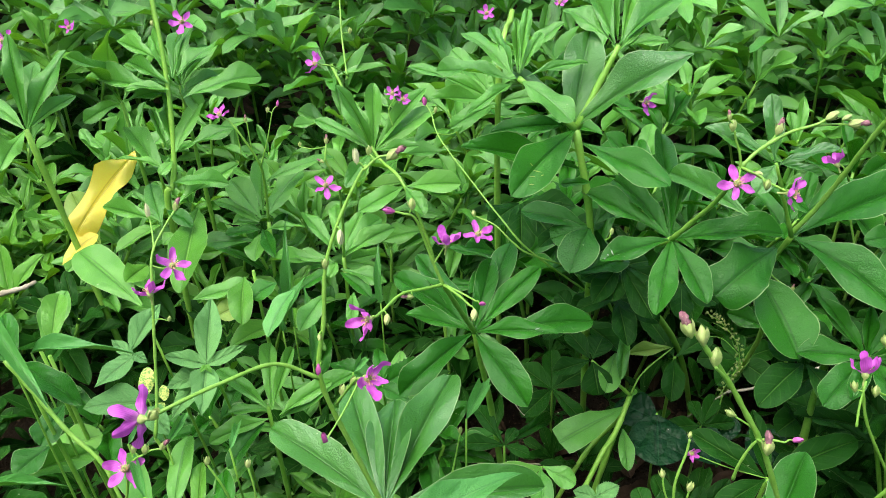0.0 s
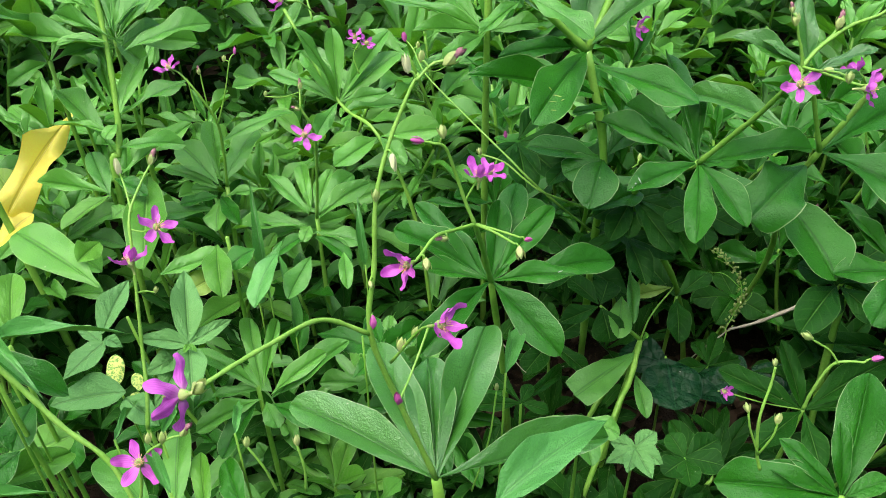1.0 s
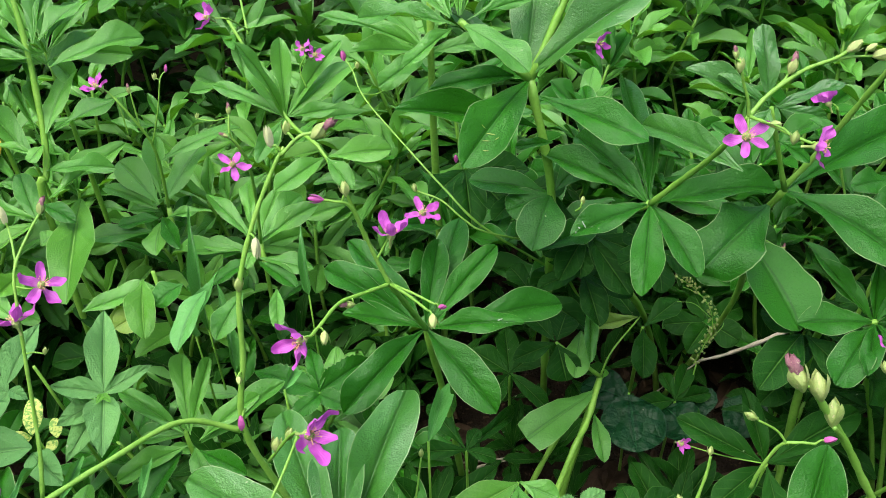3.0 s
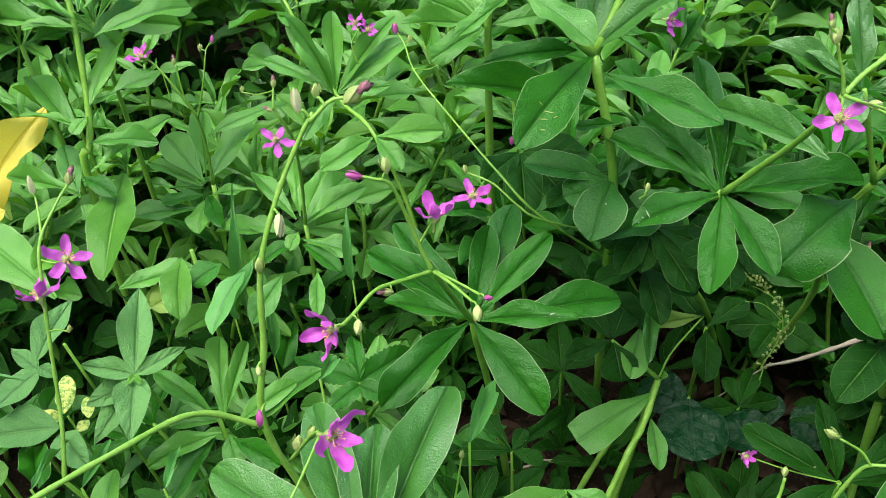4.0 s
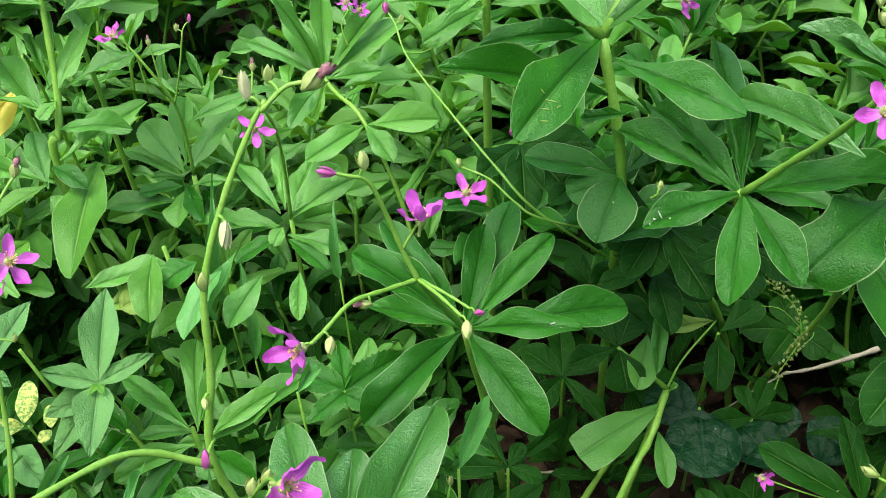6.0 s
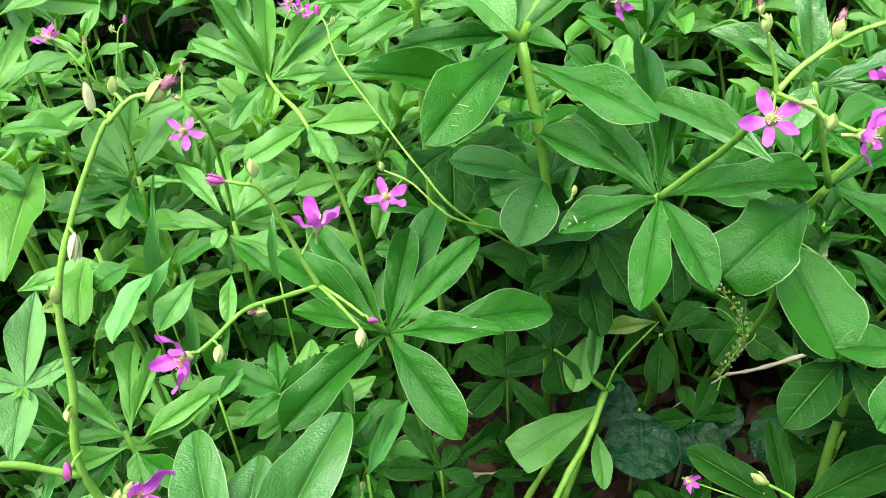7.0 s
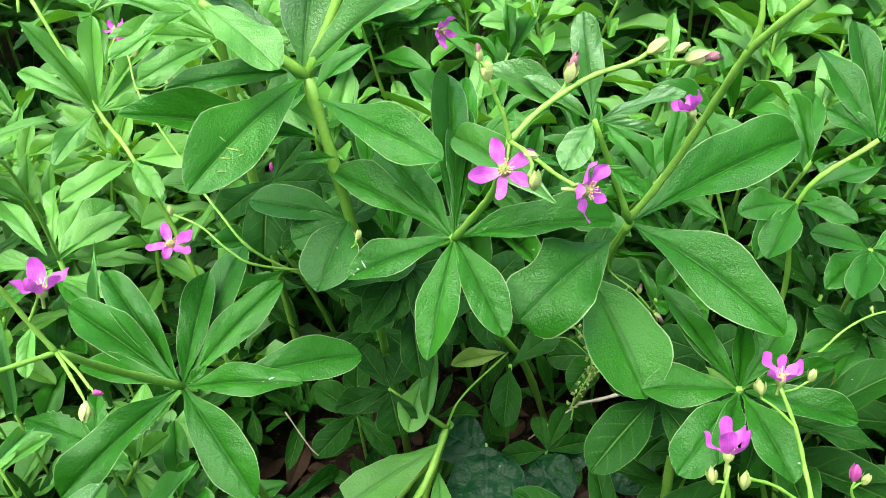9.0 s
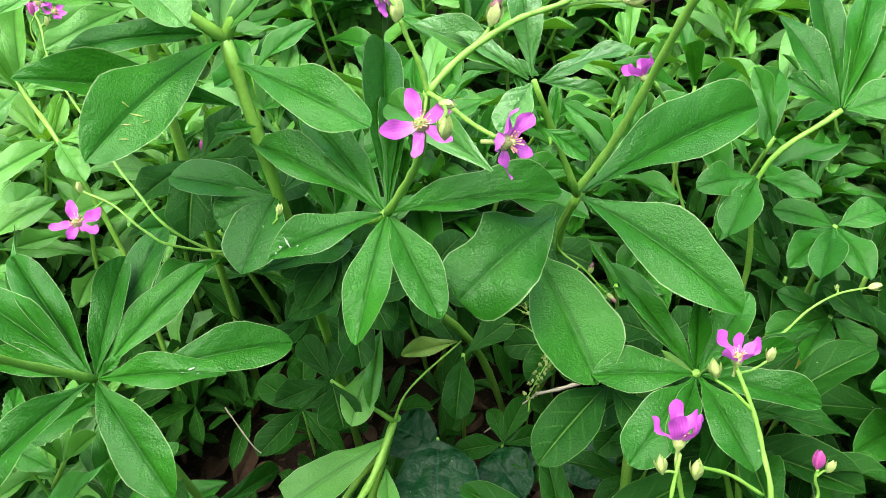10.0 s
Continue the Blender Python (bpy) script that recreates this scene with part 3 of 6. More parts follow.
stem(plant, [(0.240, 0.570, -0.01), (0.200, 0.540, 0.140), (0.129, 0.478, 0.286), (0.153, 0.435, 0.344)], 2.8, 2.2)
stem(plant, [(0.240, 0.570, -0.01), (0.261, 0.526, 0.169), (0.235, 0.477, 0.285), (0.233, 0.447, 0.342)], 2.6, 2.0)
stem(plant, [(0.233, 0.447, 0.342), (0.209, 0.441, 0.402)], 1.6, 1.2)
whorl = rosette(plant, (0.153, 0.435, 0.344), [(91, 16, 94, 18, 1), (6, 2, 71, 21, -17), (-158, -7, 49, 17, 20), (-103, -21, 56, 18, 5), (-65, -20, 49, 18, -13), (147, 7, 69, 17, 16), (124, 9, 63, 18, 9), (85, 10, 76, 14, 0)], "mature")
for u, v, long, wide, turn in ((0.67, 0.70, 4, 0.9, 10), (0.67, 0.80, 1.6, 1.0, 60), (0.5, 0.84, 1.2, 1, 0), (0.33, 0.62, 1, 1, 0)):
    fleck(whorl[2], u, v, long, wide, turn)
rosette(plant, (0.233, 0.447, 0.342), [(29, 5, 102, 28, -12), (-42, -13, 80, 28, -20), (-50, -11, 15, 7, -13)], "mature")
leaf(plant, (0.223, 0.441, 0.336), -141, -16, 56, 38, "mature", "ragged", 17)
rosette(plant, (0.209, 0.441, 0.402), [(102, 56, 42, 13, 14), (-5, 25, 35, 9, -33), (-26, 0, 26, 6, -34), (160, 18, 47, 14, 35), (163, 28, 32, 9, 36), (-125, -25, 24, 14, 11)], "waxy")
leaf(plant, (0.212, 0.429, 0.389), -18, -29, 21, 9, "mature", "spoon", -35)
leaf(plant, (0.193, 0.418, 0.378), 123, -8, 73, 18, "waxy", "spoon", 28)
leaf(plant, (0.219, 0.450, 0.305), -69, -22, 65, 38, "mature", "spoon", -9)
# lower whorls use the leaf colour darkened for shade
rosette(plant, (0.129, 0.478, 0.286), [(-125, -24, 36, 17, 10), (-62, -18, 48, 21, -20), (-58, -21, 28, 18, -21), (148, 13, 46, 19, 28), (-32, -6, 52, 18, -29)], "shaded_leaf")
rosette(plant, (0.120, 0.503, 0.240), [(-131, -8, 35, 16, 21), (-34, -11, 41, 20, -21), (50, 19, 25, 18, -20)], "shaded_leaf")
rosette(plant, (0.171, 0.461, 0.286), [(-152, 0, 28, 19, 24), (-38, -6, 29, 19, -24), (38, 28, 22, 18, -18), (154, 22, 22, 18, 26), (-93, -20, 29, 17, -3)], "shaded_leaf")
rosette(plant, (0.227, 0.484, 0.278), [(-148, 5, 32, 15, 23), (-30, 0, 26, 21, -28), (-112, -13, 35, 16, 2), (59, 26, 23, 18, -7)], "shaded_leaf")
stalk(plant, [(0.153, 0.435, 0.344), (0.162, 0.416, 0.376), (0.166, 0.398, 0.401), (0.167, 0.377, 0.430), (0.168, 0.371, 0.443)], 1.8, 1.2)
stalk(plant, [(0.168, 0.371, 0.443), (0.166, 0.372, 0.451), (0.163, 0.373, 0.458), (0.161, 0.373, 0.464)], 0.8, 0.6)
bud(plant, (0.160, 0.373, 0.464), 90, 58, 1.1, "green")
stalk(plant, [(0.161, 0.373, 0.464), (0.1595, 0.3740, 0.4677), (0.158, 0.375, 0.469)], 0.5, 0.4)
bud(plant, (0.158, 0.375, 0.469), 100, 60, 0.7, "wilted")
stalk(plant, [(0.168, 0.371, 0.443), (0.176, 0.377, 0.449), (0.187, 0.382, 0.455), (0.195, 0.385, 0.458), (0.206, 0.387, 0.461), (0.212, 0.389, 0.464)], 1.1, 0.7)
stalk(plant, [(0.176, 0.377, 0.449), (0.184, 0.382, 0.454), (0.186, 0.384, 0.457)], 0.7, 0.5)
bud(plant, (0.186, 0.383, 0.457), 58, 59, 1.2, "wilted")
stalk(plant, [(0.197, 0.385, 0.459), (0.212, 0.389, 0.460), (0.224, 0.390, 0.460)], 0.7, 0.5)
bud(plant, (0.211, 0.388, 0.464), 14, 28, 1.3, "green")
stalk(plant, [(0.220, 0.390, 0.460), (0.2200, 0.3898, 0.4627), (0.220, 0.390, 0.463)], 0.5, 0.4)
bud(plant, (0.220, 0.390, 0.463), 8, 23, 0.9, "green")
bud(plant, (0.224, 0.390, 0.460), -9, 13, 1.4, "wilted")
stalk(plant, [(0.168, 0.371, 0.443), (0.173, 0.362, 0.445), (0.179, 0.350, 0.447), (0.184, 0.343, 0.448)], 0.8, 0.6)
stalk(plant, [(0.171, 0.368, 0.443), (0.172, 0.347, 0.453), (0.170, 0.335, 0.458)], 0.6, 0.5)
stalk(plant, [(0.170, 0.335, 0.458), (0.1705, 0.3335, 0.4582), (0.171, 0.332, 0.456)], 0.5, 0.4)
bud(plant, (0.171, 0.332, 0.456), 88, 78, 1.0, "green")
bud(plant, (0.171, 0.355, 0.450), -30, 3, 0.8, "green")
stalk(plant, [(0.168, 0.371, 0.443), (0.167, 0.367, 0.439)], 0.6, 0.5)
stalk(plant, [(0.167, 0.367, 0.439), (0.1665, 0.3655, 0.4392), (0.166, 0.364, 0.437)], 0.5, 0.4)
flower(plant, (0.166, 0.364, 0.437), -87, 49, 10, 14)
stalk(plant, [(0.184, 0.343, 0.448), (0.1850, 0.3425, 0.4487), (0.186, 0.342, 0.447)], 0.5, 0.4)
flower(plant, (0.186, 0.342, 0.447), -28, 17, 10, 20)
stalk(plant, [(0.232, 0.448, 0.342), (0.242, 0.443, 0.369), (0.249, 0.434, 0.403), (0.252, 0.419, 0.439), (0.254, 0.413, 0.452), (0.259, 0.401, 0.471), (0.267, 0.394, 0.486)], 1.8, 1.35)
stalk(plant, [(0.253, 0.415, 0.449), (0.254, 0.414, 0.459), (0.253, 0.417, 0.470)], 1.2, 0.9)
stalk(plant, [(0.271, 0.490, 0.369), (0.2685, 0.4905, 0.3712), (0.266, 0.491, 0.371)], 0.5, 0.4)
flower(plant, (0.266, 0.491, 0.371), 139, 55, 9.5, 48)
stalk(plant, [(0.271, 0.490, 0.369), (0.284, 0.502, 0.346), (0.288, 0.496, 0.325), (0.299, 0.487, 0.293)], 0.8, 0.8)
stalk(plant, [(0.233, 0.447, 0.342), (0.230, 0.460, 0.302), (0.243, 0.451, 0.293), (0.252, 0.443, 0.286)], 0.7, 0.4)
stalk(plant, [(0.241, 0.452, 0.294), (0.2400, 0.4517, 0.2949), (0.239, 0.451, 0.293)], 0.5, 0.4)
bud(plant, (0.239, 0.451, 0.293), -104, -30, 1.0, "green")
bud(plant, (0.245, 0.450, 0.292), 56, 60, 0.7, "wilted")
stalk(plant, [(0.252, 0.443, 0.286), (0.2525, 0.4430, 0.2867), (0.253, 0.443, 0.285)], 0.5, 0.4)
bud(plant, (0.253, 0.443, 0.285), -49, -15, 0.8, "wilted")

plant = thing("flowering_plant", (0.055, 0.455, 0), "green plant with a flat whorl of spoon-shaped leaves", "plant", "flowering plants")
stem(plant, [(0.055, 0.455, -0.01), (0.040, 0.425, 0.160), (0.025, 0.406, 0.278)], 2.8, 2.2)
whorl = rosette(plant, (0.025, 0.406, 0.278), [(129, 15, 75, 18, 9), (147, 10, 72, 21, 16), (170, 6, 48, 13, 22), (-134, -14, 67, 21, 19), (-51, -18, 63, 23, -16), (-3, 5, 56, 17, -24), (46, 20, 66, 17, -21), (72, 20, 75, 20, -14), (26, 34, 14, 5, -26), (79, 31, 54, 16, -11)], "mature")
for u, v, long, wide, turn in ((0.5, 0.60, 3, 0.8, 30), (0.33, 0.65, 3.5, 0.8, 110), (0.67, 0.72, 1.6, 1.2, 0)):
    fleck(whorl[5], u, v, long, wide, turn)
leaf(plant, (0.050, 0.409, 0.280), 18, -6, 61, 22, "mature", "spoon", -25)
stalk(plant, [(0.025, 0.406, 0.278), (0.017, 0.374, 0.329), (0.010, 0.353, 0.366)], 1.9, 1.4)
stalk(plant, [(0.010, 0.353, 0.366), (0.005, 0.354, 0.380), (-0.000, 0.355, 0.397), (-0.005, 0.354, 0.413), (-0.011, 0.352, 0.417), (-0.016, 0.351, 0.419)], 1.1, 0.6)
stalk(plant, [(0.010, 0.353, 0.366), (-0.001, 0.340, 0.373), (-0.011, 0.328, 0.379), (-0.018, 0.314, 0.380), (-0.021, 0.305, 0.383)], 1.0, 0.7)
stalk(plant, [(0.010, 0.353, 0.366), (0.019, 0.341, 0.370), (0.028, 0.329, 0.372)], 0.8, 0.6)
stalk(plant, [(0.011, 0.353, 0.366), (0.023, 0.340, 0.371), (0.031, 0.330, 0.375)], 0.7, 0.5)
stalk(plant, [(0.005, 0.354, 0.381), (0.009, 0.356, 0.388), (0.011, 0.356, 0.392)], 0.6, 0.5)
stalk(plant, [(0.011, 0.356, 0.392), (0.0115, 0.3565, 0.3932), (0.012, 0.357, 0.392)], 0.5, 0.4)
flower(plant, (0.012, 0.357, 0.392), 61, 75, 10.5, 42)
stalk(plant, [(-0.021, 0.305, 0.383), (-0.0225, 0.3045, 0.3837), (-0.024, 0.304, 0.382)], 0.5, 0.4)
flower(plant, (-0.024, 0.304, 0.382), -131, 13, 11.5, 35)
stalk(plant, [(0.028, 0.329, 0.372), (0.0290, 0.3275, 0.3732), (0.030, 0.326, 0.372)], 0.5, 0.4)
bud(plant, (0.030, 0.326, 0.372), -82, -30, 1.2, "green")
stalk(plant, [(0.031, 0.330, 0.375), (0.0320, 0.3290, 0.3762), (0.033, 0.328, 0.375)], 0.5, 0.4)
bud(plant, (0.033, 0.328, 0.375), -21, 28, 0.7, "pink")
stalk(plant, [(-0.006, 0.334, 0.376), (-0.0055, 0.3330, 0.3762), (-0.005, 0.332, 0.374)], 0.5, 0.4)
bud(plant, (-0.005, 0.332, 0.374), -162, 16, 0.9, "wilted")
stalk(plant, [(-0.019, 0.312, 0.381), (-0.0173, 0.3117, 0.3810), (-0.016, 0.311, 0.379)], 0.5, 0.4)
bud(plant, (-0.016, 0.311, 0.379), -82, -30, 1.1, "green")
bud(plant, (-0.016, 0.351, 0.419), -170, 16, 1.1, "pink")
stalk(plant, [(-0.008, 0.353, 0.415), (-0.0071, 0.3535, 0.4183), (-0.006, 0.354, 0.419)], 0.5, 0.4)
bud(plant, (-0.006, 0.354, 0.419), 113, 61, 1.2, "green")

plant = thing("flowering_plant", (0.115, 0.420, 0), "low shaded plant with pale green leaves and one yellow leaf", "plant", "flowering plants")
stem(plant, [(0.115, 0.420, -0.01), (0.130, 0.435, 0.090), (0.150, 0.466, 0.157)], 3.0, 2.2)
stem(plant, [(0.150, 0.466, 0.157), (0.160, 0.480, 0.170), (0.193, 0.531, 0.151)], 0.8, 0.6)
stem(plant, [(0.150, 0.466, 0.157), (0.116, 0.471, 0.190)], 1.6, 1.2)
rosette(plant, (0.150, 0.466, 0.157), [(-44, 67, 11, 6, -42)], "fresh")
leaf(plant, (0.148, 0.460, 0.150), -143, 0, 70, 28, "fresh", "torn", 10)
leaf(plant, (0.145, 0.447, 0.137), -85, -16, 36, 13, "fresh", "spoon", -3)
leaf(plant, (0.137, 0.489, 0.182), -104, -8, 41, 19, "fresh", "spoon", 5)
leaf(plant, (0.144, 0.504, 0.197), -97, -11, 52, 10, "fresh", "spoon", 1)
rosette(plant, (0.193, 0.531, 0.151), [(-169, -5, 38, 12, 23)], "fading")
rosette(plant, (0.116, 0.471, 0.190), [(121, 0, 35, 16, 19), (-70, -49, 27, 26, -13), (67, 13, 23, 22, -5), (-160, -9, 32, 15, 21)], "shaded_leaf")

plant = thing("flowering_plant", (0.200, 0.540, 0), "small shaded green seedling with drooping leaves", "plant", "flowering plants")
stem(plant, [(0.200, 0.540, -0.01), (0.194, 0.523, 0.147)], 1.8, 1.4)
rosette(plant, (0.194, 0.523, 0.147), [(-99, -14, 43, 20, -1), (121, 12, 48, 21, 16), (37, 7, 40, 19, -17)], "shaded_leaf")

plant = thing("flowering_plant", (-0.005, 0.560, 0), "leaning green plant with narrow upright leaves", "plant", "flowering plants")
stem(plant, [(-0.005, 0.560, -0.01), (-0.020, 0.575, 0.180), (-0.051, 0.603, 0.262), (-0.086, 0.652, 0.267), (-0.130, 0.700, 0.330)], 1.7, 1.4)
rosette(plant, (-0.086, 0.652, 0.267), [(151, 8, 71, 15, 28), (133, 34, 54, 19, 17), (96, 44, 65, 16, -3), (54, 26, 80, 16, -25), (42, 16, 73, 23, -30), (5, 7, 41, 13, -35), (-112, -12, 50, 14, 22), (-173, 68, 75, 16, 42)], "fresh")
rosette(plant, (-0.051, 0.603, 0.262), [(-129, -0, 52, 21, 28), (-53, -17, 35, 16, -16), (-8, 11, 51, 21, -34)], "fresh")
stalk(plant, [(-0.066, 0.666, 0.314), (-0.0680, 0.6735, 0.3105), (-0.070, 0.681, 0.311)], 0.5, 0.4)
flower(plant, (-0.070, 0.681, 0.311), -114, 67, 8.5, 25)
stalk(plant, [(-0.066, 0.666, 0.314), (-0.0635, 0.6720, 0.3085), (-0.061, 0.678, 0.307)], 0.5, 0.4)
flower(plant, (-0.061, 0.678, 0.307), -28, 48, 8.5, 30)
stalk(plant, [(-0.067, 0.656, 0.291), (-0.071, 0.661, 0.305), (-0.066, 0.666, 0.314)], 0.6, 0.5)
stalk(plant, [(-0.108, 0.582, 0.389), (-0.1100, 0.5820, 0.3902), (-0.112, 0.582, 0.389)], 0.5, 0.4)
flower(plant, (-0.112, 0.582, 0.389), -149, 43, 10, 35)
stalk(plant, [(-0.091, 0.599, 0.371), (-0.099, 0.582, 0.388), (-0.108, 0.582, 0.389)], 0.6, 0.5)
stalk(plant, [(-0.107, 0.656, 0.381), (-0.1034, 0.6572, 0.3820), (-0.100, 0.658, 0.381)], 0.5, 0.4)
bud(plant, (-0.100, 0.658, 0.381), 94, 63, 1.0, "green")
stalk(plant, [(-0.096, 0.615, 0.360), (-0.107, 0.657, 0.381), (-0.113, 0.690, 0.407)], 0.9, 0.7)

plant = thing("flowering_plant", (-0.262, 0.550, 0), "tall slender green plant with long leaves in whorls", "plant", "flowering plants")
stem(plant, [(-0.262, 0.550, -0.01), (-0.258, 0.567, 0.243), (-0.252, 0.574, 0.272), (-0.251, 0.589, 0.296), (-0.255, 0.620, 0.360), (-0.270, 0.660, 0.440)], 3.0, 1.8)
leaf(plant, (-0.247, 0.586, 0.300), 80, 19, 61, 24, "fresh", "spoon", 6)
leaf(plant, (-0.253, 0.594, 0.298), 112, 14, 64, 9, "fresh", "spoon", 10)
leaf(plant, (-0.248, 0.591, 0.297), 26, 14, 57, 17, "fresh", "spoon", -10)
leaf(plant, (-0.258, 0.577, 0.277), 135, 17, 73, 19, "fresh", "spoon", 3)
leaf(plant, (-0.255, 0.590, 0.297), 122, 10, 63, 7, "fresh", "spoon", 12)
leaf(plant, (-0.255, 0.576, 0.289), 168, 0, 51, 10, "fresh", "spoon", 7)
leaf(plant, (-0.251, 0.584, 0.292), -107, -8, 19, 11, "fresh", "spoon", 12)
leaf(plant, (-0.251, 0.573, 0.276), -5, 5, 54, 13, "fresh", "spoon", -13)
leaf(plant, (-0.247, 0.556, 0.264), 48, 10, 70, 19, "fresh", "spoon", -9)
leaf(plant, (-0.260, 0.552, 0.249), 162, -1, 65, 14, "fresh", "spoon", 19)
leaf(plant, (-0.259, 0.550, 0.245), 118, 19, 50, 17, "fresh", "spoon", 2)
leaf(plant, (-0.258, 0.540, 0.233), 43, 14, 14, 19, "fresh", "spoon", -9)
leaf(plant, (-0.253, 0.628, 0.333), 165, -3, 52, 11, "fresh", "spoon", 19)
leaf(plant, (-0.250, 0.629, 0.339), 155, 5, 68, 13, "fresh", "spoon", 15)
leaf(plant, (-0.249, 0.628, 0.334), 44, 11, 37, 14, "fresh", "spoon", -10)
leaf(plant, (-0.251, 0.637, 0.345), 71, 10, 46, 11, "fresh", "spoon", -12)
leaf(plant, (-0.255, 0.612, 0.315), 117, 16, 45, 8, "fresh", "spoon", 3)
leaf(plant, (-0.257, 0.546, 0.251), -135, -12, 44, 20, "young", "spoon", 6)
leaf(plant, (-0.253, 0.554, 0.261), -26, -14, 31, 13, "mature", "spoon", -10)
leaf(plant, (-0.247, 0.613, 0.357), 97, 9, 76, 16, "fresh", "spoon", 8)
leaf(plant, (-0.245, 0.617, 0.357), 54, 12, 55, 22, "fresh", "spoon", 0)
leaf(plant, (-0.251, 0.615, 0.355), 122, 16, 61, 12, "fresh", "spoon", 9)
leaf(plant, (-0.250, 0.611, 0.352), 147, 4, 59, 11, "fresh", "spoon", 16)
leaf(plant, (-0.251, 0.610, 0.347), -173, 2, 37, 11, "fresh", "spoon", 11)
leaf(plant, (-0.240, 0.609, 0.340), 31, 3, 70, 19, "fresh", "spoon", -9)
leaf(plant, (-0.253, 0.608, 0.345), 165, 0, 86, 17, "fresh", "spoon", 11)
leaf(plant, (-0.253, 0.625, 0.361), 151, 6, 68, 12, "fresh", "spoon", 18)
leaf(plant, (-0.248, 0.623, 0.362), 84, 18, 60, 13, "fresh", "spoon", 0)

plant = thing("flowering_plant", (-0.185, 0.585, 0), "bright green plant with narrow pointed leaves", "plant", "flowering plants")
stem(plant, [(-0.185, 0.585, -0.01), (-0.183, 0.590, 0.100), (-0.183, 0.607, 0.213)], 2.6, 2.0)
leaf(plant, (-0.190, 0.607, 0.216), 136, 19, 55, 24, "fresh", "spoon", 7)
leaf(plant, (-0.186, 0.609, 0.215), 70, 13, 66, 25, "fresh", "spoon", -8)
leaf(plant, (-0.191, 0.605, 0.213), 151, 1, 59, 16, "fresh", "spoon", 15)
leaf(plant, (-0.189, 0.612, 0.217), 103, 15, 68, 16, "fresh", "spoon", 13)
leaf(plant, (-0.191, 0.607, 0.209), -175, 6, 23, 8, "fresh", "spoon", 17)
leaf(plant, (-0.190, 0.602, 0.202), -86, -8, 36, 21, "fresh", "spoon", -12)
leaf(plant, (-0.185, 0.599, 0.208), 1, 7, 39, 11, "fresh", "spoon", -14)
leaf(plant, (-0.194, 0.591, 0.201), -171, -3, 61, 19, "fresh", "spoon", 17)
leaf(plant, (-0.186, 0.629, 0.244), 37, 1, 71, 19, "fresh", "spoon", -15)
leaf(plant, (-0.189, 0.604, 0.205), -60, -5, 41, 14, "mature", "spoon", -15)
leaf(plant, (-0.190, 0.599, 0.209), -162, 0, 32, 15, "mature", "spoon", 12)
stalk(plant, [(-0.183, 0.607, 0.213), (-0.179, 0.603, 0.252), (-0.178, 0.597, 0.283), (-0.187, 0.594, 0.310), (-0.198, 0.598, 0.325), (-0.204, 0.599, 0.329)], 1.4, 0.6)
stalk(plant, [(-0.204, 0.599, 0.329), (-0.2050, 0.5990, 0.3307), (-0.206, 0.599, 0.330)], 0.5, 0.4)
flower(plant, (-0.206, 0.599, 0.330), -161, 64, 10.5, 28)
stalk(plant, [(-0.177, 0.596, 0.282), (-0.167, 0.595, 0.309), (-0.160, 0.599, 0.335)], 0.8, 0.5)
stalk(plant, [(-0.160, 0.599, 0.334), (-0.1621, 0.5989, 0.3357), (-0.164, 0.599, 0.335)], 0.5, 0.4)
bud(plant, (-0.164, 0.599, 0.335), 90, 59, 0.9, "green")
stalk(plant, [(-0.160, 0.599, 0.335), (-0.1580, 0.6010, 0.3382), (-0.156, 0.603, 0.339)], 0.5, 0.4)
bud(plant, (-0.156, 0.603, 0.339), 79, 58, 0.9, "pink")
stalk(plant, [(-0.182, 0.595, 0.296), (-0.183, 0.597, 0.313), (-0.184, 0.600, 0.324)], 0.6, 0.5)
bud(plant, (-0.185, 0.600, 0.324), 100, 59, 0.9, "wilted")
stalk(plant, [(-0.191, 0.592, 0.293), (-0.192, 0.594, 0.310), (-0.194, 0.597, 0.322)], 0.5, 0.4)

plant = thing("flowering_plant", (-0.100, 0.550, 0), "bright green plant with a dense whorl of narrow leaves", "plant", "flowering plants")
stem(plant, [(-0.100, 0.550, -0.01), (-0.104, 0.567, 0.207)], 2.4, 1.8)
leaf(plant, (-0.110, 0.565, 0.213), 135, 16, 56, 14, "fresh", "spoon", 10)
leaf(plant, (-0.109, 0.574, 0.209), 103, 10, 59, 13, "fresh", "spoon", 11)
leaf(plant, (-0.105, 0.568, 0.210), 76, 18, 48, 14, "fresh", "spoon", 6)
leaf(plant, (-0.103, 0.564, 0.212), 56, 12, 52, 17, "fresh", "spoon", -3)
leaf(plant, (-0.102, 0.564, 0.210), 36, 13, 53, 18, "fresh", "spoon", -11)
leaf(plant, (-0.106, 0.559, 0.199), -11, -8, 44, 18, "fresh", "spoon", -6)
leaf(plant, (-0.113, 0.567, 0.199), 175, 6, 38, 14, "fresh", "spoon", 15)
leaf(plant, (-0.110, 0.565, 0.201), -108, -16, 17, 12, "fresh", "spoon", 4)
leaf(plant, (-0.113, 0.563, 0.200), 174, -4, 64, 15, "fresh", "spoon", 10)
leaf(plant, (-0.106, 0.557, 0.196), -35, -12, 38, 16, "mature", "spoon", -2)
leaf(plant, (-0.112, 0.559, 0.196), -140, -7, 36, 17, "mature", "spoon", 4)
stalk(plant, [(-0.104, 0.567, 0.207), (-0.098, 0.555, 0.258), (-0.094, 0.540, 0.301), (-0.096, 0.532, 0.322), (-0.100, 0.531, 0.333), (-0.100, 0.538, 0.344)], 1.4, 0.6)
bud(plant, (-0.100, 0.538, 0.344), 90, 59, 1.0, "wilted")
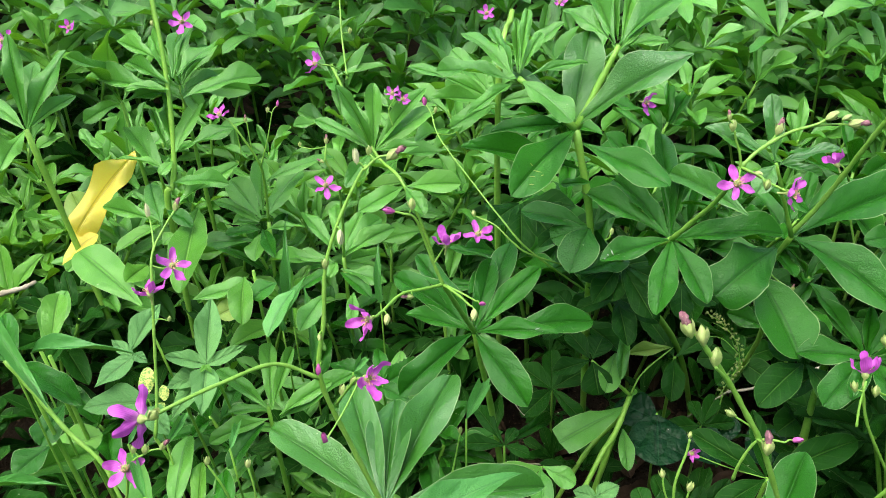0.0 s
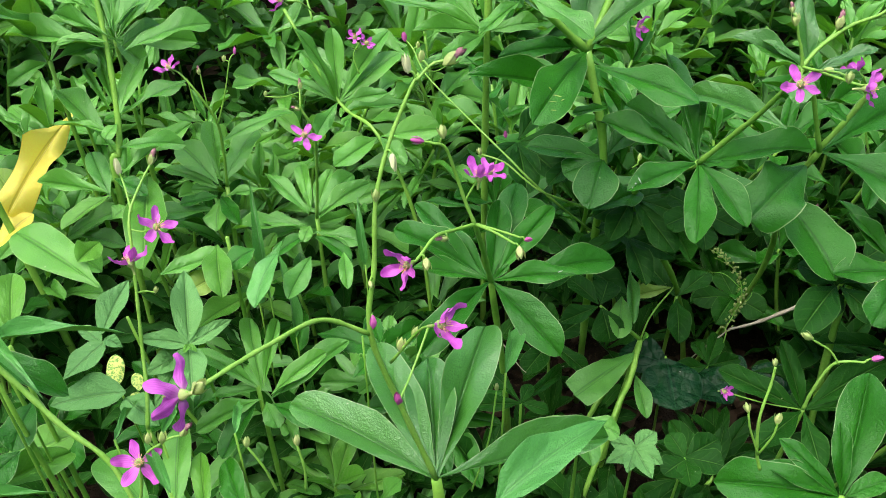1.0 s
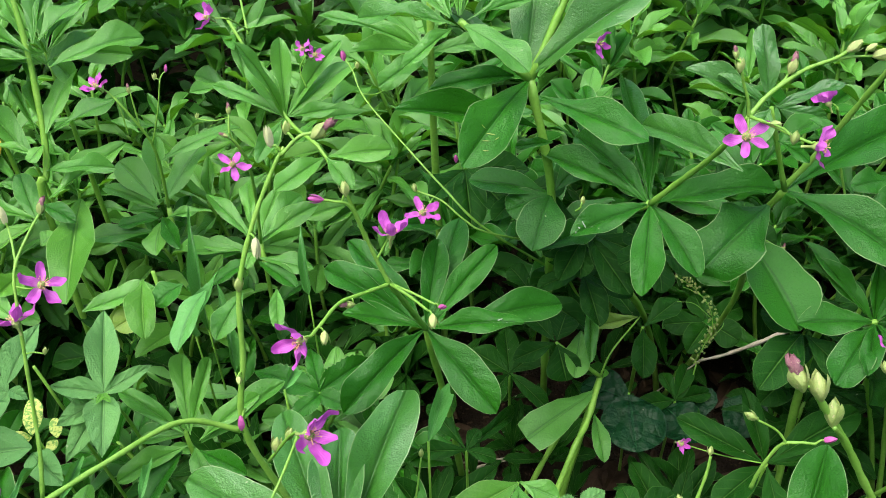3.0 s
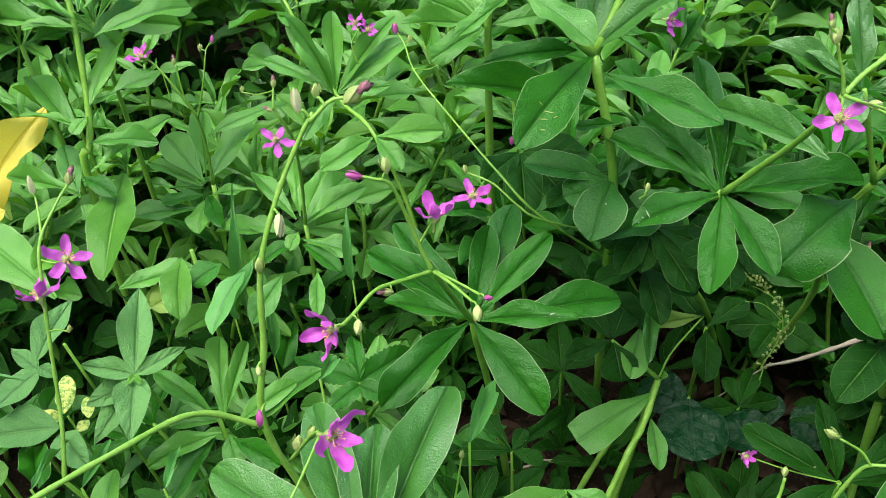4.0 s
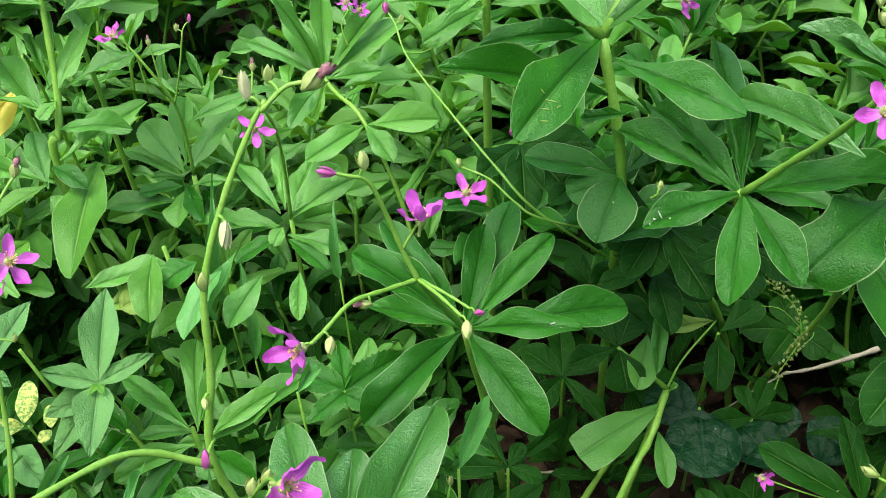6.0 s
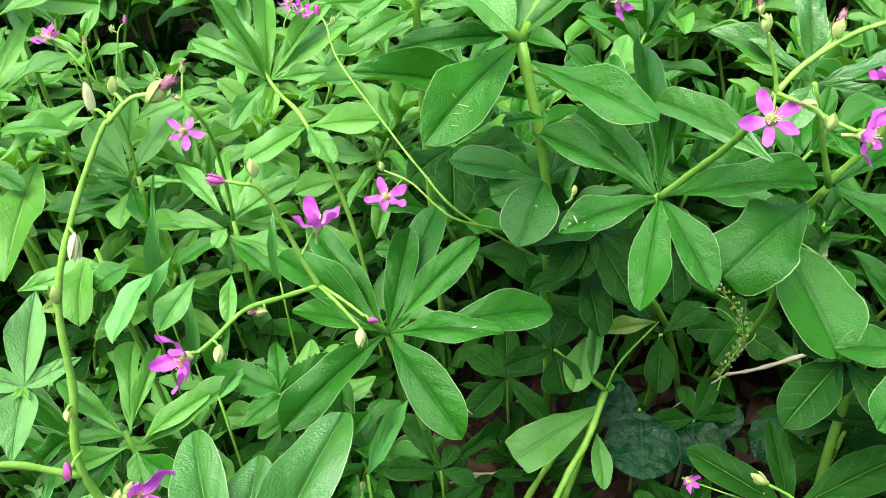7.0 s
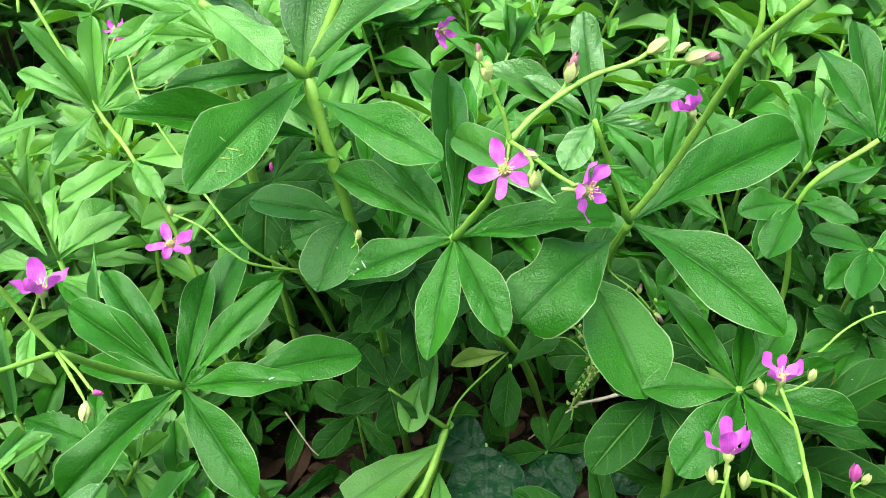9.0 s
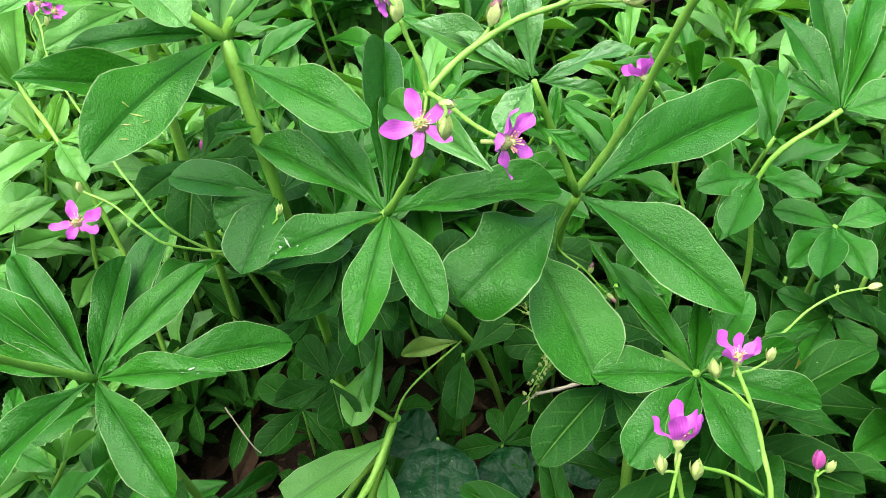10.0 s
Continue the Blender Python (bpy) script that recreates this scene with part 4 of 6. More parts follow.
stalk(plant, [(-0.100, 0.531, 0.333), (-0.1005, 0.5295, 0.3342), (-0.101, 0.528, 0.333)], 0.5, 0.4)
bud(plant, (-0.101, 0.528, 0.333), 174, 30, 0.8, "wilted")
stalk(plant, [(-0.096, 0.513, 0.321), (-0.0965, 0.5125, 0.3227), (-0.097, 0.512, 0.322)], 0.5, 0.4)
flower(plant, (-0.097, 0.512, 0.322), -77, 59, 10, 8)
stalk(plant, [(-0.094, 0.541, 0.302), (-0.094, 0.520, 0.316), (-0.096, 0.513, 0.321)], 0.5, 0.5)
stalk(plant, [(-0.100, 0.537, 0.342), (-0.1155, 0.5528, 0.3293), (-0.131, 0.569, 0.321)], 0.5, 0.4)
bud(plant, (-0.131, 0.569, 0.321), 90, 59, 0.8, "green")

plant = thing("flowering_plant", (-0.130, 0.400, 0), "young light green plant with slim upright leaves", "plant", "flowering plants")
stem(plant, [(-0.130, 0.400, -0.01), (-0.135, 0.405, 0.186)], 2.2, 1.6)
leaf(plant, (-0.133, 0.407, 0.180), 104, 9, 65, 13, "fresh", "spoon", 8)
leaf(plant, (-0.130, 0.400, 0.189), 84, 14, 56, 9, "fresh", "spoon", -2)
leaf(plant, (-0.134, 0.401, 0.190), 144, -1, 63, 14, "fresh", "spoon", 13)
leaf(plant, (-0.134, 0.405, 0.183), -171, -1, 33, 11, "fresh", "spoon", 8)
leaf(plant, (-0.126, 0.403, 0.176), 34, 15, 67, 20, "fresh", "spoon", -11)
leaf(plant, (-0.132, 0.397, 0.182), -150, -5, 48, 15, "fresh", "spoon", 12)
leaf(plant, (-0.130, 0.400, 0.175), -63, -15, 22, 15, "fresh", "spoon", -3)
leaf(plant, (-0.126, 0.401, 0.181), 34, 17, 48, 13, "fresh", "spoon", -5)
leaf(plant, (-0.142, 0.380, 0.158), -124, -11, 42, 22, "fresh", "spoon", -5)
leaf(plant, (-0.125, 0.395, 0.179), -30, 0, 39, 15, "mature", "spoon", -17)
leaf(plant, (-0.136, 0.395, 0.179), -115, -11, 44, 16, "mature", "spoon", -3)

plant = thing("flowering_plant", (0.000, 0.300, 0), "green plant with long pale-veined leaves and a branching flower stalk", "plant", "flowering plants")
stem(plant, [(0.000, 0.300, -0.01), (-0.005, 0.270, 0.150), (-0.014, 0.251, 0.290)], 3.6, 3.0)
leaf(plant, (-0.014, 0.251, 0.290), 149, 4, 87, 23, "waxy", "spoon", 7)
leaf(plant, (-0.014, 0.251, 0.290), 113, 11, 83, 22, "waxy", "spoon", 5)
leaf(plant, (-0.014, 0.251, 0.290), 92, 13, 67, 26, "waxy", "spoon", 1)
leaf(plant, (-0.014, 0.251, 0.290), 71, 10, 93, 26, "waxy", "spoon", -8)
leaf(plant, (-0.014, 0.251, 0.290), 13, 1, 90, 18, "waxy", "spoon", -4)
leaf(plant, (-0.014, 0.251, 0.290), 112, 13, 57, 16, "waxy", "spoon", 10)
stalk(plant, [(-0.014, 0.251, 0.290), (-0.028, 0.253, 0.339), (-0.040, 0.255, 0.387), (-0.037, 0.264, 0.417), (-0.035, 0.272, 0.444), (-0.029, 0.283, 0.463), (-0.021, 0.292, 0.479), (-0.017, 0.296, 0.485)], 1.5, 0.6)
stalk(plant, [(-0.018, 0.294, 0.483), (-0.012, 0.297, 0.488), (-0.007, 0.298, 0.489)], 0.65, 0.55)
stalk(plant, [(-0.040, 0.255, 0.387), (-0.058, 0.247, 0.404), (-0.074, 0.224, 0.415), (-0.087, 0.207, 0.420), (-0.097, 0.196, 0.421)], 1.1, 0.8)
stalk(plant, [(-0.032, 0.249, 0.376), (-0.020, 0.243, 0.400), (-0.014, 0.235, 0.411)], 0.7, 0.5)
stalk(plant, [(-0.018, 0.295, 0.484), (-0.0194, 0.2951, 0.4861), (-0.021, 0.295, 0.486)], 0.5, 0.4)
bud(plant, (-0.021, 0.295, 0.486), 110, 60, 0.85, "dry")
bud(plant, (-0.007, 0.297, 0.488), 14, 35, 1.3, "wilted")
stalk(plant, [(-0.013, 0.296, 0.487), (-0.0147, 0.2972, 0.4891), (-0.016, 0.298, 0.489)], 0.5, 0.4)
bud(plant, (-0.016, 0.298, 0.489), 87, 61, 0.8, "green")
bud(plant, (-0.035, 0.271, 0.444), 87, 67, 0.9, "green")
stalk(plant, [(-0.030, 0.281, 0.460), (-0.0291, 0.2800, 0.4610), (-0.028, 0.279, 0.460)], 0.5, 0.4)
bud(plant, (-0.028, 0.279, 0.460), -82, -38, 0.85, "dry")
stalk(plant, [(-0.038, 0.262, 0.411), (-0.0383, 0.2611, 0.4128), (-0.039, 0.260, 0.412)], 0.5, 0.4)
bud(plant, (-0.039, 0.260, 0.412), -66, -36, 0.6, "green")
stalk(plant, [(-0.039, 0.258, 0.396), (-0.0386, 0.2523, 0.3987), (-0.038, 0.247, 0.399)], 0.5, 0.4)
bud(plant, (-0.038, 0.247, 0.399), 87, 61, 0.9, "pink")
bud(plant, (-0.028, 0.247, 0.386), 65, 59, 1.0, "green")
bud(plant, (-0.022, 0.245, 0.395), 48, 55, 0.9, "green")
stalk(plant, [(-0.016, 0.238, 0.407), (-0.0222, 0.2251, 0.3983), (-0.028, 0.212, 0.394)], 0.5, 0.4)
bud(plant, (-0.028, 0.212, 0.394), -88, 85, 1.0, "pink")
stalk(plant, [(-0.014, 0.235, 0.411), (-0.0130, 0.2345, 0.4127), (-0.012, 0.234, 0.412)], 0.5, 0.4)
flower(plant, (-0.012, 0.234, 0.412), -34, 32, 10.8, 48)
stalk(plant, [(-0.097, 0.196, 0.421), (-0.0980, 0.1960, 0.4222), (-0.099, 0.196, 0.421)], 0.5, 0.4)
flower(plant, (-0.099, 0.196, 0.421), 178, -12, 13.5, 24)
stalk(plant, [(-0.096, 0.197, 0.421), (-0.0956, 0.1965, 0.4227), (-0.095, 0.196, 0.422)], 0.5, 0.4)
bud(plant, (-0.095, 0.196, 0.422), -9, 54, 1.3, "green")
stalk(plant, [(0.007, 0.295, 0.214), (0.017, 0.307, 0.245), (0.022, 0.322, 0.271)], 0.6, 0.5)
bud(plant, (0.022, 0.322, 0.271), 99, 61, 0.8, "green")
stalk(plant, [(-0.069, 0.216, 0.335), (-0.068, 0.216, 0.350), (-0.070, 0.219, 0.362)], 0.6, 0.5)
bud(plant, (-0.070, 0.219, 0.362), 99, 61, 0.8, "green")
stalk(plant, [(-0.081, 0.216, 0.335), (-0.084, 0.216, 0.351), (-0.090, 0.219, 0.362)], 0.6, 0.5)
bud(plant, (-0.090, 0.219, 0.362), 99, 61, 0.8, "green")

plant = thing("flowering_plant", (0.230, 0.380, 0), "short green plant with blunt leaves in the shade", "plant", "flowering plants")
stem(plant, [(0.230, 0.380, -0.01), (0.235, 0.368, 0.187)], 2.2, 1.6)
rosette(plant, (0.235, 0.368, 0.187), [(150, 10, 58, 20, 27), (105, 40, 47, 14, 19), (23, 12, 70, 23, -14), (-0, 0, 38, 9, -23), (-90, -15, 40, 17, -15), (-146, -6, 45, 19, 11), (99, 38, 32, 13, 17)], "shaded_leaf")
stalk(plant, [(0.235, 0.368, 0.187), (0.2085, 0.3730, 0.1900), (0.182, 0.378, 0.197)], 0.5, 0.4)
flower(plant, (0.182, 0.378, 0.197), -69, 46, 7, 45)
stalk(plant, [(0.179, 0.287, 0.289), (0.180, 0.287, 0.304), (0.185, 0.288, 0.321), (0.191, 0.286, 0.326), (0.199, 0.285, 0.326)], 1.0, 0.6)
stalk(plant, [(0.199, 0.285, 0.326), (0.2010, 0.2855, 0.3277), (0.203, 0.286, 0.327)], 0.5, 0.4)
bud(plant, (0.203, 0.286, 0.327), -8, 19, 1.0, "pink")
stalk(plant, [(0.172, 0.290, 0.338), (0.1715, 0.2900, 0.3397), (0.171, 0.290, 0.339)], 0.5, 0.4)
bud(plant, (0.171, 0.290, 0.339), 166, 32, 1.1, "green")
stalk(plant, [(0.188, 0.287, 0.323), (0.182, 0.289, 0.331), (0.172, 0.290, 0.338)], 0.6, 0.5)
stalk(plant, [(0.144, 0.250, 0.290), (0.141, 0.253, 0.301), (0.139, 0.257, 0.321), (0.143, 0.264, 0.337), (0.144, 0.267, 0.345)], 0.9, 0.6)
stalk(plant, [(0.132, 0.255, 0.326), (0.1320, 0.2555, 0.3277), (0.132, 0.256, 0.327)], 0.5, 0.4)
bud(plant, (0.132, 0.256, 0.327), 119, 58, 0.9, "green")
stalk(plant, [(0.145, 0.251, 0.322), (0.1450, 0.2515, 0.3237), (0.145, 0.252, 0.323)], 0.5, 0.4)
bud(plant, (0.145, 0.252, 0.323), 65, 59, 1.0, "green")
stalk(plant, [(0.141, 0.251, 0.301), (0.134, 0.253, 0.318), (0.132, 0.255, 0.326)], 0.6, 0.5)
stalk(plant, [(0.141, 0.251, 0.301), (0.144, 0.250, 0.315), (0.145, 0.251, 0.322)], 0.6, 0.5)
bud(plant, (0.144, 0.268, 0.345), 87, 61, 0.7, "green")

plant = thing("flowering_plant", (0.200, 0.270, 0), "green plant with blunt upright leaves", "plant", "flowering plants")
stem(plant, [(0.200, 0.270, -0.01), (0.195, 0.253, 0.259)], 2.4, 1.8)
rosette(plant, (0.195, 0.253, 0.259), [(90, 53, 38, 11, 16), (159, 14, 41, 12, 25), (142, 29, 41, 12, 27), (172, 4, 64, 25, 22), (7, 26, 23, 12, -16), (63, 26, 69, 25, 5), (-154, 0, 28, 18, 11)], "mature")
stalk(plant, [(0.160, 0.172, 0.404), (0.140, 0.172, 0.455), (0.130, 0.173, 0.474), (0.122, 0.173, 0.488), (0.113, 0.172, 0.502), (0.110, 0.172, 0.507)], 1.1, 0.8)
bud(plant, (0.111, 0.171, 0.506), 117, 61, 1.15, "green")
stalk(plant, [(0.110, 0.172, 0.507), (0.1085, 0.1720, 0.5087), (0.107, 0.172, 0.508)], 0.5, 0.4)
bud(plant, (0.107, 0.172, 0.508), 135, 57, 1.15, "wilted")
bud(plant, (0.116, 0.171, 0.497), 94, 63, 1.1, "green")
stalk(plant, [(0.122, 0.173, 0.488), (0.118, 0.171, 0.494), (0.116, 0.170, 0.497)], 0.6, 0.5)
stalk(plant, [(0.136, 0.172, 0.462), (0.1372, 0.1687, 0.4636), (0.138, 0.165, 0.463)], 0.5, 0.4)
bud(plant, (0.138, 0.165, 0.463), 93, 68, 1.1, "wilted")

plant = thing("flowering_plant", (0.290, 0.410, 0), "green plant with a whorl of blunt leaves below pink flowers", "plant", "flowering plants")
stem(plant, [(0.290, 0.410, -0.01), (0.275, 0.430, 0.234), (0.283, 0.395, 0.285)], 3.0, 2.2)
rosette(plant, (0.275, 0.430, 0.234), [(-144, -7, 41, 19, 12)], "shaded_leaf")
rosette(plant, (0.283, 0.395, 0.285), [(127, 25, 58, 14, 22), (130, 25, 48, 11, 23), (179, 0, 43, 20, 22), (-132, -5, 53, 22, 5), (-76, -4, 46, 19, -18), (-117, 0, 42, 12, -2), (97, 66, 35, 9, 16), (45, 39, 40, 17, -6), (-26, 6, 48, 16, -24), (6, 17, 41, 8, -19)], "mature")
rosette(plant, (0.250, 0.406, 0.266), [(-134, -6, 51, 24, 7), (-63, -8, 38, 18, -24), (20, 22, 26, 21, -16), (146, 12, 25, 21, 28)], "shaded_leaf")
rosette(plant, (0.287, 0.446, 0.250), [(163, 11, 26, 20, 28), (21, 17, 21, 19, -17), (-137, -9, 25, 19, 9)], "shaded_leaf")
stalk(plant, [(0.290, 0.405, 0.000), (0.284, 0.316, 0.256)], 1.6, 1.3)
stalk(plant, [(0.284, 0.316, 0.256), (0.256, 0.316, 0.306), (0.248, 0.320, 0.329), (0.247, 0.323, 0.337)], 1.0, 0.8)
stalk(plant, [(0.247, 0.323, 0.337), (0.2470, 0.3235, 0.3397), (0.247, 0.324, 0.340)], 0.5, 0.4)
flower(plant, (0.247, 0.324, 0.340), 78, 56, 12, 52)
stalk(plant, [(0.284, 0.316, 0.256), (0.288, 0.324, 0.298), (0.286, 0.338, 0.313), (0.283, 0.348, 0.323), (0.278, 0.359, 0.333)], 1.1, 0.8)
stalk(plant, [(0.278, 0.359, 0.333), (0.2780, 0.3600, 0.3352), (0.278, 0.361, 0.335)], 0.5, 0.4)
flower(plant, (0.278, 0.361, 0.335), 72, 67, 11, 44)
stalk(plant, [(0.270, 0.356, 0.331), (0.2700, 0.3565, 0.3327), (0.270, 0.357, 0.332)], 0.5, 0.4)
bud(plant, (0.270, 0.357, 0.332), 120, 64, 1.3, "green")
stalk(plant, [(0.278, 0.358, 0.332), (0.2842, 0.3601, 0.3312), (0.290, 0.362, 0.334)], 0.5, 0.4)
bud(plant, (0.290, 0.362, 0.334), 65, 62, 1.0, "green")
stalk(plant, [(0.283, 0.348, 0.323), (0.276, 0.353, 0.328), (0.270, 0.356, 0.331)], 0.7, 0.5)
stalk(plant, [(0.246, 0.317, 0.334), (0.2433, 0.3169, 0.3356), (0.241, 0.317, 0.335)], 0.5, 0.4)
bud(plant, (0.241, 0.317, 0.335), 111, 56, 1.1, "green")
stalk(plant, [(0.255, 0.321, 0.331), (0.2535, 0.3185, 0.3332), (0.252, 0.316, 0.333)], 0.5, 0.4)
bud(plant, (0.252, 0.316, 0.333), 90, 63, 1.2, "green")
stalk(plant, [(0.243, 0.305, 0.319), (0.244, 0.312, 0.328), (0.247, 0.321, 0.339)], 0.8, 0.6)
stalk(plant, [(0.255, 0.321, 0.331), (0.267, 0.322, 0.324), (0.280, 0.320, 0.314)], 0.7, 0.7)
stalk(plant, [(0.283, 0.395, 0.285), (0.338, 0.438, 0.255), (0.360, 0.454, 0.258), (0.377, 0.462, 0.261), (0.395, 0.467, 0.260)], 0.8, 0.5)
bud(plant, (0.396, 0.467, 0.260), -7, 20, 1.2, "green")
stalk(plant, [(0.377, 0.462, 0.261), (0.3772, 0.4631, 0.2627), (0.377, 0.464, 0.262)], 0.5, 0.4)
bud(plant, (0.377, 0.464, 0.262), 89, 63, 0.6, "green")
stalk(plant, [(0.284, 0.316, 0.256), (0.319, 0.341, 0.267), (0.318, 0.346, 0.280), (0.318, 0.347, 0.285)], 0.8, 0.5)
bud(plant, (0.318, 0.348, 0.285), 77, 63, 1.3, "pink")
stalk(plant, [(0.318, 0.346, 0.282), (0.3205, 0.3472, 0.2834), (0.323, 0.348, 0.282)], 0.5, 0.4)
bud(plant, (0.323, 0.348, 0.282), 48, 57, 1.0, "green")

plant = thing("flowering_plant", (0.360, 0.530, 0), "pale green plant with broad leaves on a leaning stem", "plant", "flowering plants")
stem(plant, [(0.360, 0.530, -0.01), (0.360, 0.520, 0.200), (0.349, 0.524, 0.288), (0.384, 0.530, 0.326)], 1.8, 1.4)
rosette(plant, (0.384, 0.530, 0.326), [(121, 31, 58, 19, 30), (90, 29, 72, 20, 18), (52, 29, 51, 21, -4), (66, 30, 71, 18, 4), (-6, 20, 29, 23, -31), (150, 19, 30, 14, 37)], "mature")
rosette(plant, (0.349, 0.524, 0.288), [(-125, -13, 43, 20, 5), (-45, 9, 32, 15, -33), (-162, 5, 38, 18, 28)], "mature")

plant = thing("flowering_plant", (0.400, 0.520, 0), "green plant with small blunt leaves", "plant", "flowering plants")
stem(plant, [(0.400, 0.520, -0.01), (0.394, 0.511, 0.263)], 2.2, 1.6)
rosette(plant, (0.394, 0.511, 0.263), [(165, 9, 33, 16, 32), (16, 10, 28, 19, -22), (-142, -7, 41, 19, 12), (-120, 0, 44, 18, -4), (-82, -5, 37, 17, -24)], "mature")

plant = thing("flowering_plant", (0.400, 0.500, 0), "low green plant with rounded leaves", "plant", "flowering plants")
stem(plant, [(0.400, 0.500, -0.01), (0.405, 0.497, 0.205)], 2.2, 1.6)
rosette(plant, (0.405, 0.497, 0.205), [(-164, 0, 42, 20, 20), (-131, -7, 39, 18, 3), (-64, 0, 29, 18, -27), (77, 42, 30, 16, 10), (162, 18, 33, 15, 31), (7, 9, 30, 14, -22)], "mature")

plant = thing("flowering_plant", (0.040, 0.600, 0), "tall green plant with narrow leaves behind a thick-stemmed one", "plant", "flowering plants")
stem(plant, [(0.040, 0.600, -0.01), (0.032, 0.562, 0.372), (0.040, 0.600, 0.430)], 3.0, 2.2)
rosette(plant, (0.032, 0.562, 0.372), [(-128, 0, 51, 16, 30), (-161, 11, 54, 13, 38), (156, 7, 81, 14, 34), (89, 50, 39, 13, -2), (3, 8, 35, 13, -37), (131, 19, 62, 17, 24)], "fresh")
flower(plant, (0.148, 0.600, 0.355), -57, 18, 10, 40)
flower(plant, (0.011, 0.784, 0.347), -83, 57, 9, 30)
flower(plant, (0.082, 0.798, 0.354), -83, 57, 9, 30)

plant = thing("flowering_plant", (-0.330, 0.550, 0), "tall bright green plant with leaning stem", "plant", "flowering plants")
stem(plant, [(-0.330, 0.550, -0.01), (-0.340, 0.550, 0.150), (-0.362, 0.563, 0.331)], 3.4, 2.6)
rosette(plant, (-0.362, 0.563, 0.331), [(65, 39, 75, 20, -30), (98, 33, 65, 17, -16), (103, 68, 78, 15, -12), (148, 11, 52, 16, 18), (58, 11, 50, 14, -35), (-82, 0, 60, 15, 25)], "fresh")
flower(plant, (-0.384, 0.607, 0.389), -114, 49, 10, 25)

plant = thing("flowering_plant", (-0.300, 0.630, 0), "bright green plant with upright leaves", "plant", "flowering plants")
stem(plant, [(-0.300, 0.630, -0.01), (-0.311, 0.636, 0.319)], 2.6, 1.8)
rosette(plant, (-0.311, 0.636, 0.319), [(-36, 81, 75, 17, -42), (-112, 58, 76, 16, 42), (76, 24, 75, 13, -25), (7, 12, 47, 14, -40), (-117, 0, 41, 15, 35), (65, 38, 41, 12, -28)], "fresh")
flower(plant, (-0.425, 0.780, 0.323), -83, 59, 9, 25)

plant = thing("flowering_plant", (-0.260, 0.660, 0), "bright green plant with spreading leaves", "plant", "flowering plants")
stem(plant, [(-0.260, 0.660, -0.01), (-0.267, 0.668, 0.321)], 2.6, 1.8)
rosette(plant, (-0.267, 0.668, 0.321), [(100, 34, 54, 16, -9), (61, 20, 60, 14, -30), (139, 39, 48, 15, 14), (-150, 6, 47, 12, 39), (20, 6, 46, 17, -39), (-6, 0, 68, 24, -36), (-50, -5, 55, 16, -15)], "fresh")
stalk(plant, [(-0.245, 0.650, 0.388), (-0.2445, 0.6500, 0.3907), (-0.244, 0.650, 0.391)], 0.5, 0.4)
flower(plant, (-0.244, 0.650, 0.391), -83, 50, 11, 15)
stalk(plant, [(-0.267, 0.668, 0.321), (-0.266, 0.657, 0.355), (-0.269, 0.650, 0.387), (-0.268, 0.650, 0.411)], 0.8, 0.6)
stalk(plant, [(-0.269, 0.650, 0.387), (-0.2700, 0.6500, 0.3882), (-0.271, 0.650, 0.387)], 0.5, 0.4)
bud(plant, (-0.271, 0.650, 0.387), 127, 59, 1.0, "green")
stalk(plant, [(-0.266, 0.657, 0.355), (-0.251, 0.652, 0.379), (-0.245, 0.650, 0.388)], 0.5, 0.5)

plant = thing("flowering_plant", (-0.220, 0.300, 0), "green plant with a few wide drooping leaves", "plant", "flowering plants")
stem(plant, [(-0.220, 0.300, -0.01), (-0.234, 0.299, 0.337)], 2.0, 1.4)
rosette(plant, (-0.234, 0.299, 0.337), [(126, 17, 34, 14, -3), (-27, -5, 53, 15, -13), (169, 18, 33, 15, 18)], "mature")

plant = thing("flowering_plant", (-0.280, 0.390, 0), "green plant with one broad upright leaf", "plant", "flowering plants")
stem(plant, [(-0.280, 0.390, -0.01), (-0.287, 0.384, 0.258)], 2.0, 1.4)
rosette(plant, (-0.287, 0.384, 0.258), [(72, 35, 44, 21, -25)], "fresh")

plant = thing("flowering_plant", (-0.185, 0.385, 0), "slender upright flower stalk with two pink flowers", "plant", "flowering plants")
stem(plant, [(-0.185, 0.385, -0.01), (-0.172, 0.309, 0.263)], 1.6, 1.2)
stalk(plant, [(-0.172, 0.309, 0.263), (-0.171, 0.321, 0.282), (-0.172, 0.333, 0.300), (-0.171, 0.343, 0.325), (-0.171, 0.356, 0.350), (-0.172, 0.369, 0.366), (-0.167, 0.386, 0.376), (-0.163, 0.394, 0.381)], 1.2, 0.6)
stalk(plant, [(-0.171, 0.370, 0.367), (-0.175, 0.381, 0.372), (-0.179, 0.390, 0.376)], 0.7, 0.5)
bud(plant, (-0.163, 0.394, 0.381), 56, 57, 1.2, "wilted")
stalk(plant, [(-0.179, 0.390, 0.376), (-0.1795, 0.3905, 0.3777), (-0.180, 0.391, 0.377)], 0.5, 0.4)
bud(plant, (-0.180, 0.391, 0.377), 110, 60, 1.1, "dry")
stalk(plant, [(-0.171, 0.354, 0.345), (-0.1715, 0.3528, 0.3468), (-0.172, 0.352, 0.346)], 0.5, 0.4)
flower(plant, (-0.172, 0.352, 0.346), 123, 58, 11.5, 38)
stalk(plant, [(-0.172, 0.364, 0.360), (-0.1638, 0.3615, 0.3605), (-0.156, 0.359, 0.365)], 0.5, 0.4)
flower(plant, (-0.156, 0.359, 0.365), -28, 40, 11.5, 22)
stalk(plant, [(-0.171, 0.346, 0.331), (-0.1660, 0.3460, 0.3322), (-0.161, 0.346, 0.331)], 0.5, 0.4)
